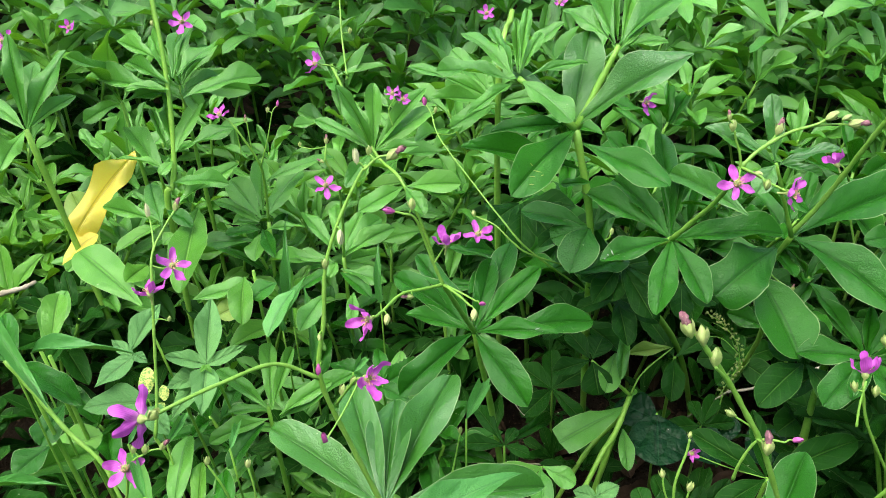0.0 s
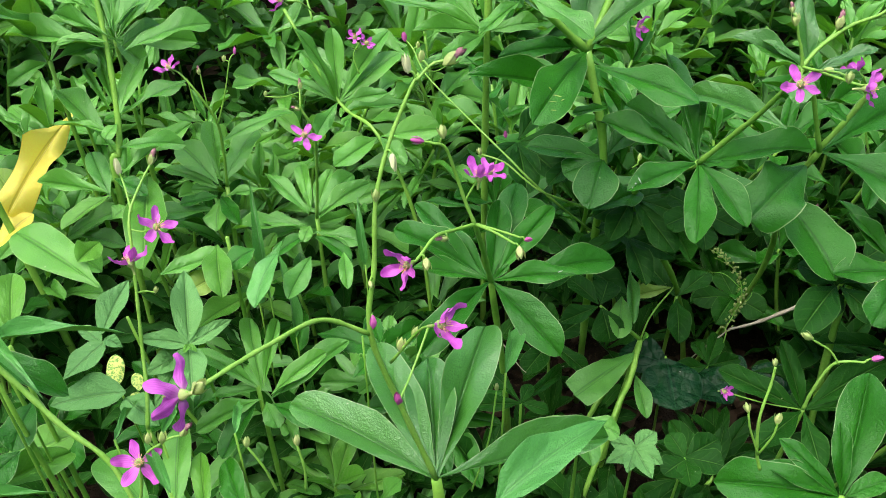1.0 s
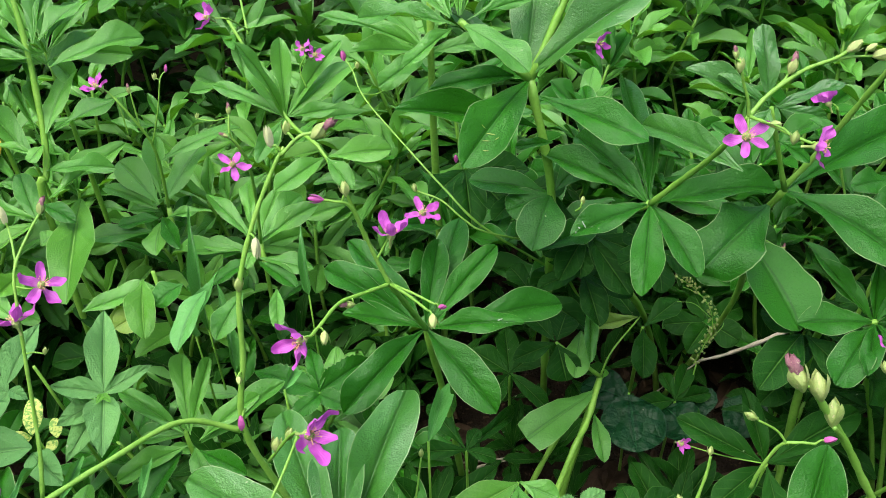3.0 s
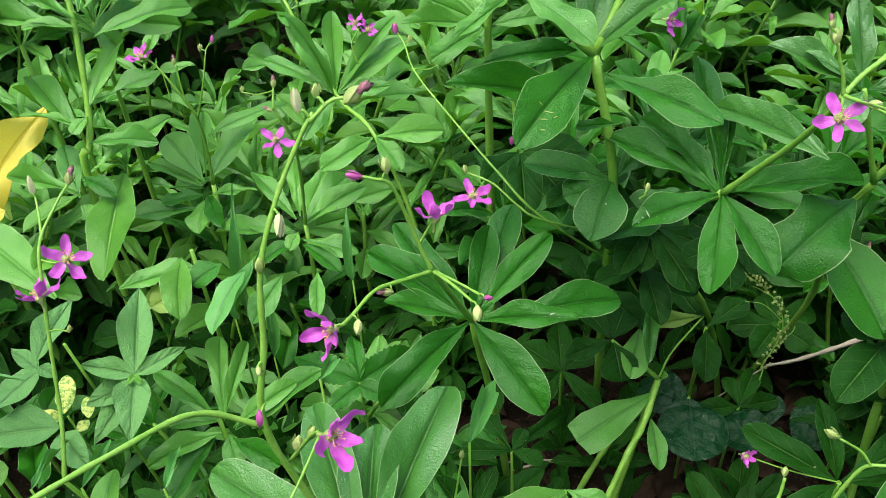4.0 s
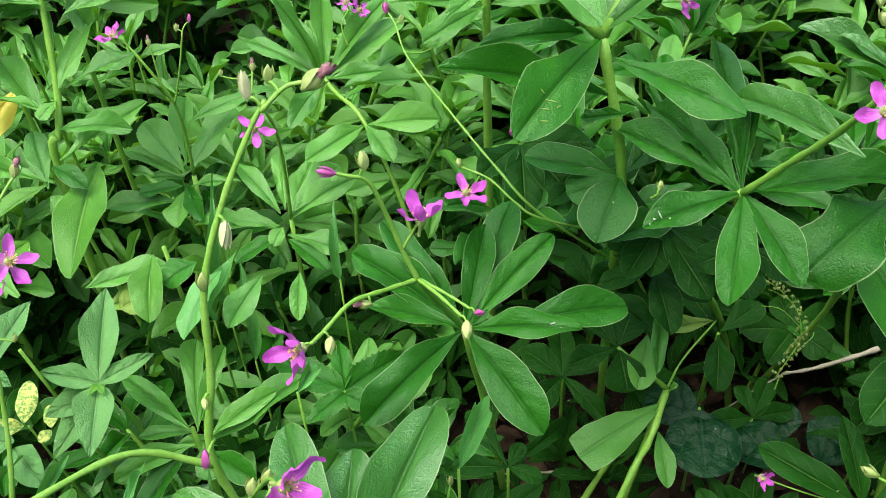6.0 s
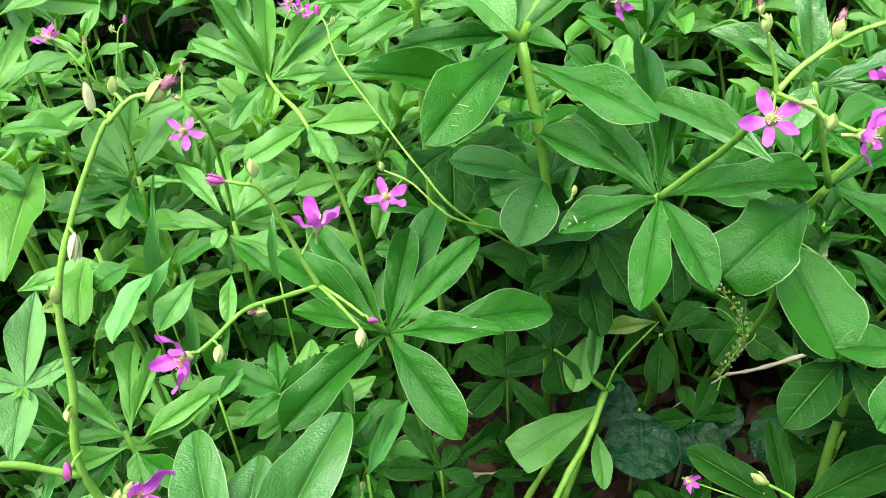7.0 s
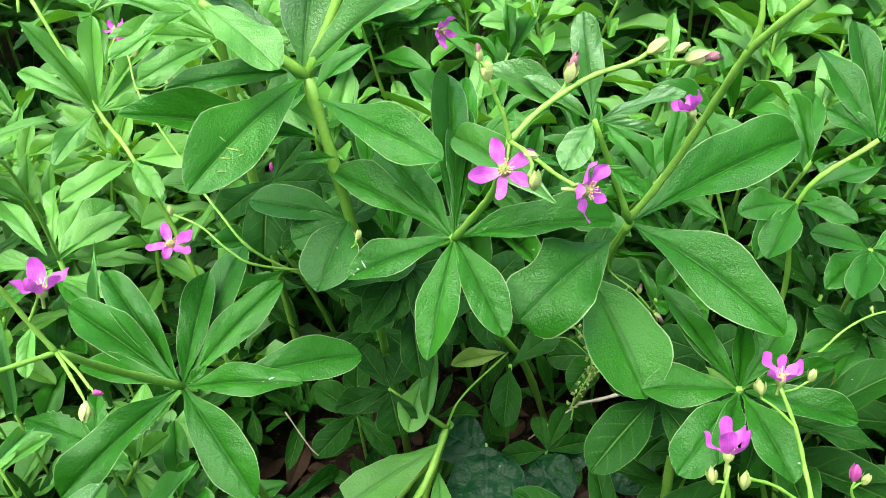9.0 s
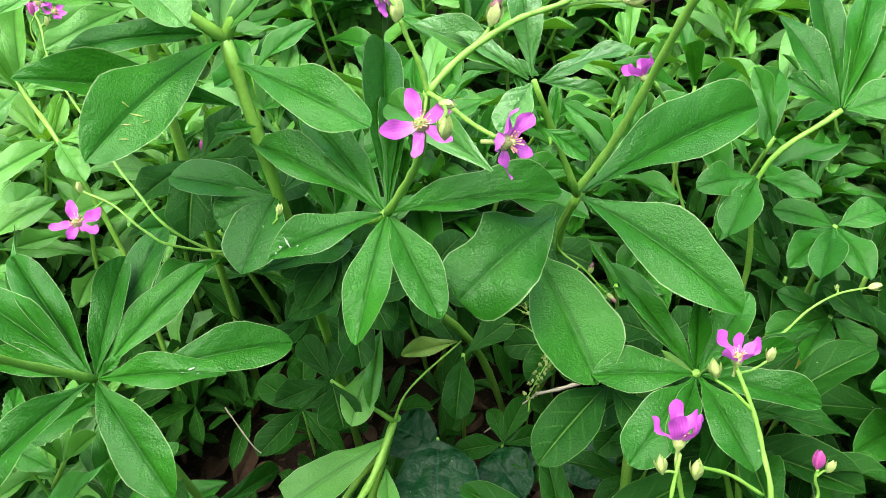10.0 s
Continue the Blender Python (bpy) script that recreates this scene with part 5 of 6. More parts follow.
bud(plant, (-0.161, 0.346, 0.331), 51, 62, 0.7, "green")

plant = thing("flowering_plant", (-0.12, 0.25, 0), "thin arching flower stalk with one pink flower", "plant", "flowering plants")
stem(plant, [(-0.12, 0.25, -0.01), (-0.146, 0.225, 0.312)], 1.6, 1.2)
stalk(plant, [(-0.205, 0.259, 0.382), (-0.189, 0.251, 0.364), (-0.174, 0.243, 0.348), (-0.157, 0.236, 0.333), (-0.146, 0.225, 0.312)], 1.4, 1.1)
stalk(plant, [(-0.139, 0.231, 0.338), (-0.1395, 0.2302, 0.3404), (-0.140, 0.229, 0.340)], 0.5, 0.4)
flower(plant, (-0.140, 0.229, 0.340), -79, 61, 10, 8)
stalk(plant, [(-0.134, 0.234, 0.344), (-0.1350, 0.2338, 0.3467), (-0.136, 0.234, 0.347)], 0.5, 0.4)
bud(plant, (-0.136, 0.234, 0.347), 87, 61, 0.9, "green")
stalk(plant, [(-0.131, 0.234, 0.346), (-0.1305, 0.2340, 0.3477), (-0.130, 0.234, 0.347)], 0.5, 0.4)
bud(plant, (-0.130, 0.234, 0.347), 87, 61, 1.0, "green")
stalk(plant, [(-0.131, 0.234, 0.346), (-0.1265, 0.2350, 0.3487), (-0.122, 0.236, 0.349)], 0.5, 0.4)
bud(plant, (-0.122, 0.236, 0.349), 23, 46, 1.0, "wilted")
stalk(plant, [(-0.141, 0.230, 0.335), (-0.137, 0.233, 0.342), (-0.131, 0.234, 0.346)], 0.6, 0.5)
stalk(plant, [(-0.141, 0.231, 0.334), (-0.143, 0.227, 0.322), (-0.146, 0.225, 0.312)], 0.8, 0.7)

plant = thing("flowering_plant", (-0.249, 0.354, 0), "low green plant with broad upright and drooping leaves", "plant", "flowering plants")
stem(plant, [(-0.249, 0.354, -0.010), (-0.249, 0.344, 0.295)], 2.0, 1.4)
leaf(plant, (-0.247, 0.346, 0.301), 102, 18, 41, 17, "young", "spoon", -6)
leaf(plant, (-0.234, 0.320, 0.276), -97, -11, 30, 19, "mature", "spoon", 5)
leaf(plant, (-0.244, 0.305, 0.252), -120, -3, 27, 20, "mature", "spoon", 11)

plant = thing("flowering_plant", (-0.158, 0.290, 0), "green plant with broad blunt leaves near the flower stalks", "plant", "flowering plants")
stem(plant, [(-0.158, 0.290, -0.010), (-0.158, 0.280, 0.224)], 2.0, 1.4)
leaf(plant, (-0.158, 0.278, 0.223), 97, 10, 59, 19, "fresh", "spoon", 4)
leaf(plant, (-0.171, 0.280, 0.222), 132, 2, 57, 22, "fresh", "spoon", 15)
leaf(plant, (-0.121, 0.280, 0.217), 114, 8, 40, 16, "mature", "spoon", 14)
leaf(plant, (-0.142, 0.279, 0.222), 103, 11, 40, 12, "young", "spoon", 6)

plant = thing("flowering_plant", (-0.156, 0.491, 0), "bright green plant with drooping oval leaves", "plant", "flowering plants")
stem(plant, [(-0.156, 0.491, -0.010), (-0.156, 0.481, 0.259)], 2.0, 1.4)
leaf(plant, (-0.164, 0.480, 0.253), -78, -12, 47, 20, "young", "spoon", -5)
leaf(plant, (-0.120, 0.468, 0.253), -103, -10, 48, 20, "blade", "spoon", -9)
leaf(plant, (-0.097, 0.471, 0.247), -112, -13, 38, 17, "fresh", "spoon", 15)
leaf(plant, (-0.073, 0.467, 0.254), -83, -16, 31, 10, "fresh", "spoon", 1)
leaf(plant, (-0.137, 0.477, 0.251), -138, -11, 23, 19, "mature", "spoon", 11)
leaf(plant, (-0.204, 0.465, 0.239), 27, -1, 49, 18, "fresh", "spoon", -13)

# ---- ground ----
ground_rng = random.Random(21)


def ground_height(x, y):
    return 0.010 * noise.noise((x * 6, y * 6, 0.3)) + 0.004 * noise.noise((x * 31, y * 31, 2.0))


def ground_place(u, v):
    # fine near the plants, wide towards the horizon
    s, t = 2 * u - 1, 2 * v - 1
    x = 0.9 * s + 60 * s ** 9
    y = 0.7 + 0.9 * t + 60 * t ** 9
    return x, y, ground_height(x, y) if abs(x) < 2 and abs(y) < 3 else 0.0


me = sheet("ground", 150, 150, ground_place)
me.materials.append(MATS["soil"])
tagged(new("ground", me), "dark damp soil under the plants", "soil", kind="structure")

# ---- more plants of the same kind, all round ----


def gap(x, y):
    """The dark opening between the plants, where the soil shows."""
    return ((x - 0.15) / 0.17) ** 2 + ((y - 0.50) / 0.095) ** 2 < 1


def wild_plant(x, y, height, shoots, tone, r):
    plant = thing("flowering_plant", (x, y, 0), r.choice(("bushy green plant with spoon-shaped leaves", "green plant with slim blunt leaves", "light green plant with crowded leaves")), "plant", "flowering plants")
    for s in range(shoots):
        lean = r.uniform(0, 6.3)
        top = Vector((x + math.cos(lean) * height * 0.25, y + math.sin(lean) * height * 0.25, height * r.uniform(0.75, 1.0)))
        mid = Vector((x, y, 0)).lerp(top, 0.5) + Vector((r.uniform(-0.01, 0.01), r.uniform(-0.01, 0.01), 0.01))
        stem(plant, [(x, y, -0.01), mid, top], 2.2, 1.5)
        turn = r.uniform(0, 360)
        count = r.randint(8, 11)
        for k in range(count):
            f = k / count
            el = 8 + 55 * f ** 2 + r.uniform(-14, 12)
            length = (62 + 160 * min(max(height - 0.16, 0), 0.1) - 28 * f ** 2) * r.uniform(0.8, 1.15)
            base = top.lerp(mid, 0.55 * (1 - f) ** 1.5)
            leaf(plant, base, turn + 137.5 * k + r.uniform(-12, 12), el, length, length * (r.uniform(0.27, 0.34) if y < 0.6 else r.uniform(0.23, 0.30)), tone)
    return plant


spots = []
wild_rng = random.Random(5)
for k in range(7000):
    x, y = wild_rng.uniform(-0.75, 0.85), wild_rng.uniform(0.05, 1.05)
    # a fan of plants that widens with distance, off the dark opening
    if abs(x - 0.05) > 0.32 + 0.55 * y or gap(x, y):
        continue
    crowd = 0.050 if y < 0.7 else 0.066
    if x < -0.2 and 0.3 < y < 0.58:
        crowd = 0.085
    if any((x - a) ** 2 + (y - b) ** 2 < crowd ** 2 for a, b in spots):
        continue
    spots.append((x, y))
for x, y in spots:
    near = abs(x + 0.02) < 0.36 and y < (0.60 if x > 0.0 else 0.66)
    if y < 0.40:
        height = wild_rng.uniform(0.06, 0.12)
    elif near:
        height = wild_rng.uniform(0.09, 0.17)
    elif x < 0.0 and y < 0.9:
        height = wild_rng.uniform(0.11, 0.225)
    else:
        height = wild_rng.uniform(0.16, 0.28)
    # low fill in the shaded spots takes the leaf colour with shade in it
    tone = "fresh" if x < 0.0 or y > 0.72 and wild_rng.random() < 0.75 else "mature" if wild_rng.random() < 0.15 or y > 0.62 else "shaded_leaf"
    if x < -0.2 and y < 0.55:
        tone = "mature" if wild_rng.random() < 0.4 else "shaded_leaf"
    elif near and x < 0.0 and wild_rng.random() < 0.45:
        tone = "mature" if wild_rng.random() < 0.7 else "shaded_leaf"
    elif x < 0 and wild_rng.random() < 0.2:
        tone = "young"
    wild_plant(x, y, height, 1 if near else 2, tone, wild_rng)


def massed(name, count, area, height, size, seed, label, mat="massed"):
    """Many leaves in one mesh, in loose whorls over an area."""
    r = random.Random(seed)
    verts, faces, uvs = [], [], []
    base = [(m, [v.co.copy() for v in m.vertices], [tuple(p.vertices) for p in m.polygons]) for m in LEAVES["simple"]]
    for c in range(count):
        x, y = r.uniform(*area[0]), r.uniform(*area[1])
        if gap(x, y) and r.random() < 0.6:
            continue
        z, turn = r.uniform(*height), r.uniform(0, 360)
        for k in range(r.randint(5, 8)):
            length = r.uniform(*size)
            m = blade_pose((x, y, z), turn + 137.5 * k, r.uniform(-5, 60), length, length * r.uniform(0.23, 0.31), r.uniform(-20, 20))
            src, cos, polys = r.choice(base)
            off = len(verts)
            verts += [m @ q for q in cos]
            faces += [tuple(off + i for i in p) for p in polys]
            uvs += [(i % 3 / 2, i // 3 / 5) for p in polys for i in p]
    me = bpy.data.meshes.new(name)
    me.from_pydata(verts, [], faces)
    layer = me.uv_layers.new(name="UVMap")
    layer.data.foreach_set("uv", [c for q in uvs for c in q])
    me.polygons.foreach_set("use_smooth", [True] * len(me.polygons))
    me.materials.append(MATS[mat])
    return tagged(new(name, me), label, "foliage", kind="stuff")


massed("undergrowth", 150, ((-0.25, 0.0), (0.05, 1.1)), (0.02, 0.10), (0.03, 0.055), 31, "low bright green leaves close to the soil")
massed("undergrowth", 1900, ((-0.8, 0.9), (0.05, 1.1)), (0.015, 0.09), (0.025, 0.05), 33, "low dense leaves close to the soil, coloured dark for shade", "shaded_massed")
massed("distant_foliage", 4600, ((-1.8, 1.9), (0.92, 2.6)), (0.08, 0.36), (0.045, 0.08), 37, "mass of green leaves further back in the bed")

# ---- litter, twigs and other plants in the gaps ----
litter_rng = random.Random(77)
for k in range(230):
    x, y = litter_rng.uniform(-0.12, 0.36), litter_rng.uniform(0.33, 0.66)
    size = litter_rng.uniform(0.014, 0.042)
    me = skinned(litter_rng.choice(LEAVES["ovate"] + LEAVES["spoon"]), "dead_leaf")
    ob = new("dead_leaf", me)
    ob.matrix_basis = blade_pose((x, y, ground_height(x, y) + litter_rng.uniform(0.003, 0.010)), litter_rng.uniform(0, 360), litter_rng.uniform(-12, 18), size, size * litter_rng.uniform(0.35, 0.6), litter_rng.uniform(-30, 30))
    tagged(ob, "dry curled brown leaf lying on the soil", "dead leaf", "fallen leaves")


def twig(pts, r0, r1, label):
    foot = Vector(pts[0])
    ob = new("twig", tube("twig", [Vector(p) - foot for p in pts], r0 / 1000, r1 / 1000, "dry_straw", 6, 6, 0.2))
    ob.location = foot
    return tagged(ob, label, "twig", "dry twigs")

# unseen foliage added behind and beside the camera to hold off low light
massed("foliage_behind", 1500, ((-1.6, 1.7), (-0.9, -0.14)), (0.05, 0.42), (0.04, 0.065), 41, "unseen leaves added on the near side to block light")
massed("shrub_foliage", 3600, ((-2.2, 2.2), (-1.6, -0.75)), (0.05, 1.0), (0.06, 0.10), 53, "unseen tall foliage added on the near side to block light")
massed("foliage_beside", 900, ((-1.9, -0.66), (-0.6, 1.0)), (0.05, 0.34), (0.045, 0.075), 43, "unseen leaves added at the side to block light")
massed("foliage_beside", 900, ((0.76, 2.0), (-0.6, 1.0)), (0.05, 0.34), (0.045, 0.075), 47, "unseen leaves added at the side to block light")
massed("shrub_foliage", 1100, ((-2.3, -1.3), (-0.8, 2.6)), (0.05, 1.1), (0.06, 0.10), 59, "unseen tall foliage added at the side to block light")
massed("shrub_foliage", 1100, ((1.4, 2.4), (-0.8, 2.6)), (0.05, 1.1), (0.06, 0.10), 61, "unseen tall foliage added at the side to block light")

# ---- single leaves, herbs, grass and straw ----

plant = thing("herb", (-0.160, 0.414, 0), "light green herb with four crossed pointed leaves", "herb")
stem(plant, [(-0.160, 0.414, -0.010), (-0.165, 0.404, 0.181), (-0.170, 0.394, 0.241)], 1.4, 1.0, "stem_green")
leaf(plant, (-0.170, 0.395, 0.242), 101, 15, 57, 20, "herb", "ovate", -10)
leaf(plant, (-0.170, 0.394, 0.241), 173, 4, 34, 13, "herb", "ovate", 21)
leaf(plant, (-0.170, 0.394, 0.241), 36, 6, 32, 11, "herb", "ovate", -26)
leaf(plant, (-0.170, 0.393, 0.240), -77, -4, 44, 20, "herb", "ovate", 11)
leaf(plant, (-0.169, 0.391, 0.244), -99, 4, 8, 4, "young", "ovate", 21)
leaf(plant, (-0.169, 0.391, 0.244), -45, 2, 10, 4, "young", "ovate", -6)
leaf(plant, (-0.177, 0.396, 0.229), -135, 7, 27, 16, "herb", "ovate", 26)
leaf(plant, (-0.177, 0.394, 0.226), -109, -10, 37, 16, "herb", "ovate", 21)

plant = thing("herb", (-0.192, 0.422, 0), "light green herb with soft pointed leaves", "herb")
stem(plant, [(-0.192, 0.422, -0.010), (-0.202, 0.392, 0.269)], 1.4, 1.0, "stem_green")
leaf(plant, (-0.217, 0.384, 0.263), 76, 14, 41, 17, "herb", "ovate", -6)
leaf(plant, (-0.220, 0.386, 0.254), 150, 14, 22, 10, "herb", "ovate", 3)
leaf(plant, (-0.216, 0.382, 0.258), -130, -12, 33, 18, "herb", "ovate", 10)
leaf(plant, (-0.202, 0.358, 0.238), -172, -4, 46, 24, "herb", "ovate", 13)
leaf(plant, (-0.203, 0.357, 0.234), -41, -1, 34, 17, "herb", "ovate", -16)
leaf(plant, (-0.216, 0.383, 0.260), -27, -7, 14, 8, "herb", "ovate", -15)

plant = thing("herb", (-0.224, 0.414, 0), "small plant with yellow leaves mottled green", "herb")
stem(plant, [(-0.224, 0.414, -0.010), (-0.224, 0.394, 0.199)], 1.0, 0.8, "stalk_green")
leaf(plant, (-0.227, 0.395, 0.200), 102, 13, 27, 12, "mottled", "round", -13)
leaf(plant, (-0.227, 0.394, 0.199), -151, 19, 20, 11, "mottled", "round", 26)
leaf(plant, (-0.211, 0.394, 0.198), 114, 6, 16, 8, "mottled", "round", -7)
leaf(plant, (-0.211, 0.393, 0.197), -121, -4, 9, 7, "mottled", "round", 24)

plant = thing("herb", (-0.050, 0.457, 0), "low bright green herb with crossed toothed leaves", "herb")
stem(plant, [(-0.050, 0.457, -0.010), (-0.050, 0.437, 0.184)], 1.2, 0.9, "stem_green")
leaf(plant, (-0.050, 0.437, 0.184), 156, -2, 53, 20, "mature", "toothed", 20)
leaf(plant, (-0.050, 0.437, 0.184), 48, -9, 50, 20, "mature", "toothed", -22)
leaf(plant, (-0.050, 0.436, 0.182), -131, -1, 30, 14, "mature", "toothed", 20)
leaf(plant, (-0.050, 0.436, 0.182), -27, -2, 27, 14, "mature", "toothed", -19)
leaf(plant, (-0.050, 0.438, 0.185), 104, -1, 40, 13, "mature", "toothed", -0)

plant = thing("fading_plant", (-0.302, 0.671, 0), "big limp yellow leaf hanging from a thin stalk", "plant")
stem(plant, [(-0.302, 0.671, -0.010), (-0.316, 0.675, 0.254), (-0.314, 0.654, 0.261)], 1.6, 1.2, "stem_green")
leaf(plant, (-0.313, 0.655, 0.262), -111, -21, 108, 31, "yellowed", "ragged", 24)
leaf(plant, (-0.332, 0.567, 0.219), -136, -23, 41, 27, "yellowed", "ovate", 2)
leaf(plant, (-0.350, 0.593, 0.187), 135, 39, 59, 30, "fading", "spoon", 18)

plant = thing("flowering_plant", (-0.226, 0.562, 0), "broad light green leaves low on a hidden stem", "plant", "flowering plants")
stem(plant, [(-0.226, 0.562, -0.010), (-0.236, 0.532, 0.243)], 2.0, 1.4, "stem_green")
leaf(plant, (-0.238, 0.583, 0.242), -80, -4, 108, 31, "young", "spoon", 12)
leaf(plant, (-0.260, 0.510, 0.234), -98, 15, 34, 19, "young", "spoon", 30)
leaf(plant, (-0.250, 0.467, 0.228), 145, 7, 90, 35, "fresh", "spoon", 14)
leaf(plant, (-0.168, 0.475, 0.227), -139, -0, 22, 19, "fading", "spoon", 29)
leaf(plant, (-0.200, 0.466, 0.220), 16, 12, 39, 16, "fading", "spoon", -30)
leaf(plant, (-0.287, 0.333, 0.194), 20, 16, 53, 27, "young", "spoon", -28)
leaf(plant, (-0.266, 0.282, 0.240), 56, -22, 63, 21, "young", "spoon", -29)

plant = thing("seedling", (0.417, 0.508, 0), "small low plant with one yellowing leaf", "plant")
stem(plant, [(0.417, 0.508, -0.010), (0.412, 0.498, 0.162)], 1.2, 0.9, "stem_green")
leaf(plant, (0.412, 0.498, 0.162), -159, 3, 30, 15, "yellowed", "spoon", 27)
leaf(plant, (0.412, 0.498, 0.162), -31, -27, 22, 14, "mature", "spoon", -30)
leaf(plant, (0.412, 0.499, 0.163), 57, -0, 31, 15, "mature", "spoon", 3)

plant = thing("herb", (0.118, 0.344, 0), "low bright herb with small rough leaves", "herb")
stem(plant, [(0.118, 0.344, -0.010), (0.113, 0.334, 0.198)], 1.2, 0.9, "stem_green")
leaf(plant, (0.113, 0.334, 0.198), -43, 1, 20, 13, "herb", "toothed", -21)
leaf(plant, (0.113, 0.334, 0.198), 170, 8, 16, 12, "herb", "toothed", 22)
leaf(plant, (0.113, 0.333, 0.198), -116, 3, 21, 13, "herb", "toothed", 2)
leaf(plant, (0.113, 0.334, 0.199), 35, -3, 20, 13, "herb", "toothed", -14)
leaf(plant, (0.112, 0.330, 0.201), -74, -3, 22, 12, "herb", "toothed", -14)
leaf(plant, (0.113, 0.332, 0.197), -154, 6, 24, 12, "herb", "toothed", 17)

plant = thing("seedling", (0.084, 0.348, 0), "low plant with pale blunt leaves over the soil", "plant")
stem(plant, [(0.084, 0.348, -0.010), (0.074, 0.328, 0.235)], 1.4, 1.0, "stem_green")
leaf(plant, (0.074, 0.328, 0.235), -151, -5, 44, 21, "young", "spoon", 17)
leaf(plant, (0.074, 0.327, 0.234), -86, -6, 30, 15, "fresh", "spoon", -8)
leaf(plant, (0.075, 0.328, 0.236), -18, -17, 24, 14, "fresh", "spoon", -23)

# seedling whose leaf colour already holds the shade of the gap
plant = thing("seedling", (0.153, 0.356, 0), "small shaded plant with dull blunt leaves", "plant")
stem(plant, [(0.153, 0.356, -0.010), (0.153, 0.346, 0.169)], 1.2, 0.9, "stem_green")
leaf(plant, (0.153, 0.346, 0.169), 27, 2, 29, 19, "shaded_leaf", "spoon", -14)
leaf(plant, (0.153, 0.346, 0.169), -26, 10, 25, 19, "shaded_leaf", "spoon", -22)
leaf(plant, (0.153, 0.346, 0.169), 114, 13, 19, 15, "shaded_leaf", "spoon", 17)
leaf(plant, (0.153, 0.345, 0.168), -97, 7, 24, 16, "shaded_leaf", "spoon", -9)
leaf(plant, (0.153, 0.345, 0.168), -146, 1, 21, 19, "shaded_leaf", "spoon", 12)

plant = thing("grass_tuft", (-0.139, 0.504, 0), "long flat green grass blade on a thin sheath", "grass", "grass blades")
stem(plant, [(-0.139, 0.504, -0.005), (-0.139, 0.504, 0.177)], 0.9, 0.7, "stem_green", "sheath")
leaf(plant, (-0.139, 0.504, 0.177), 103, 39, 99, 8, "blade", "strap", 4)

plant = thing("grass_tuft", (-0.118, 0.477, 0), "long flat green grass blade on a thin sheath", "grass", "grass blades")
stem(plant, [(-0.118, 0.477, -0.005), (-0.118, 0.477, 0.160)], 0.9, 0.7, "stem_green", "sheath")
leaf(plant, (-0.118, 0.477, 0.160), 106, 39, 69, 8, "blade", "strap", -12)

plant = thing("grass_tuft", (-0.145, 0.492, 0), "long flat green grass blade on a thin sheath", "grass", "grass blades")
stem(plant, [(-0.145, 0.492, -0.005), (-0.145, 0.492, 0.183)], 0.9, 0.7, "stem_green", "sheath")
leaf(plant, (-0.145, 0.492, 0.183), 32, 61, 63, 14, "blade", "strap", -20)

plant = thing("grass_tuft", (-0.238, 0.317, 0), "long flat green grass blade on a thin sheath", "grass", "grass blades")
stem(plant, [(-0.238, 0.317, -0.005), (-0.238, 0.317, 0.326)], 0.9, 0.7, "stem_green", "sheath")
leaf(plant, (-0.238, 0.317, 0.326), 2, 1, 68, 9, "blade", "strap", -9)

plant = thing("grass_tuft", (-0.220, 0.279, 0), "long flat green grass blade on a thin sheath", "grass", "grass blades")
stem(plant, [(-0.220, 0.279, -0.005), (-0.220, 0.279, 0.389)], 0.9, 0.7, "stem_green", "sheath")
leaf(plant, (-0.220, 0.279, 0.389), -43, -8, 70, 9, "blade", "strap", -9)

plant = thing("grass_tuft", (0.008, 0.193, 0), "long flat green grass blade on a thin sheath", "grass", "grass blades")
stem(plant, [(0.008, 0.193, -0.005), (0.008, 0.193, 0.357)], 0.9, 0.7, "stem_green", "sheath")
leaf(plant, (0.008, 0.193, 0.357), 40, -7, 68, 17, "blade", "strap", -10)

plant = thing("grass_tuft", (-0.240, 0.247, 0), "long flat green grass blade on a thin sheath", "grass", "grass blades")
stem(plant, [(-0.240, 0.247, -0.005), (-0.240, 0.247, 0.289)], 0.9, 0.7, "stem_green", "sheath")
leaf(plant, (-0.240, 0.247, 0.289), 4, 1, 47, 6, "blade", "strap", -11)

plant = thing("grass_tuft", (-0.063, 0.517, 0), "long flat green grass blade on a thin sheath", "grass", "grass blades")
stem(plant, [(-0.063, 0.517, -0.005), (-0.063, 0.517, 0.198)], 0.9, 0.7, "stem_green", "sheath")
leaf(plant, (-0.063, 0.517, 0.198), 98, 48, 55, 7, "blade", "strap", 6)

plant = thing("grass_tuft", (-0.168, 0.312, 0), "long flat green grass blade on a thin sheath", "grass", "grass blades")
stem(plant, [(-0.168, 0.312, -0.005), (-0.168, 0.312, 0.252)], 0.9, 0.7, "stem_green", "sheath")
leaf(plant, (-0.168, 0.312, 0.252), 96, -21, 43, 6, "blade", "strap", -31)

plant = thing("grass_tuft", (-0.193, 0.310, 0), "long flat green grass blade on a thin sheath", "grass", "grass blades")
stem(plant, [(-0.193, 0.310, -0.005), (-0.193, 0.310, 0.253)], 0.9, 0.7, "stem_green", "sheath")
leaf(plant, (-0.193, 0.310, 0.253), 91, -21, 43, 4, "blade", "strap", -9)

plant = thing("grass_tuft", (0.026, 0.319, 0), "long flat green grass blade on a thin sheath", "grass", "grass blades")
stem(plant, [(0.026, 0.319, -0.005), (0.026, 0.319, 0.288)], 0.9, 0.7, "stem_green", "sheath")
leaf(plant, (0.026, 0.319, 0.288), 81, -25, 64, 9, "blade", "strap", -17)

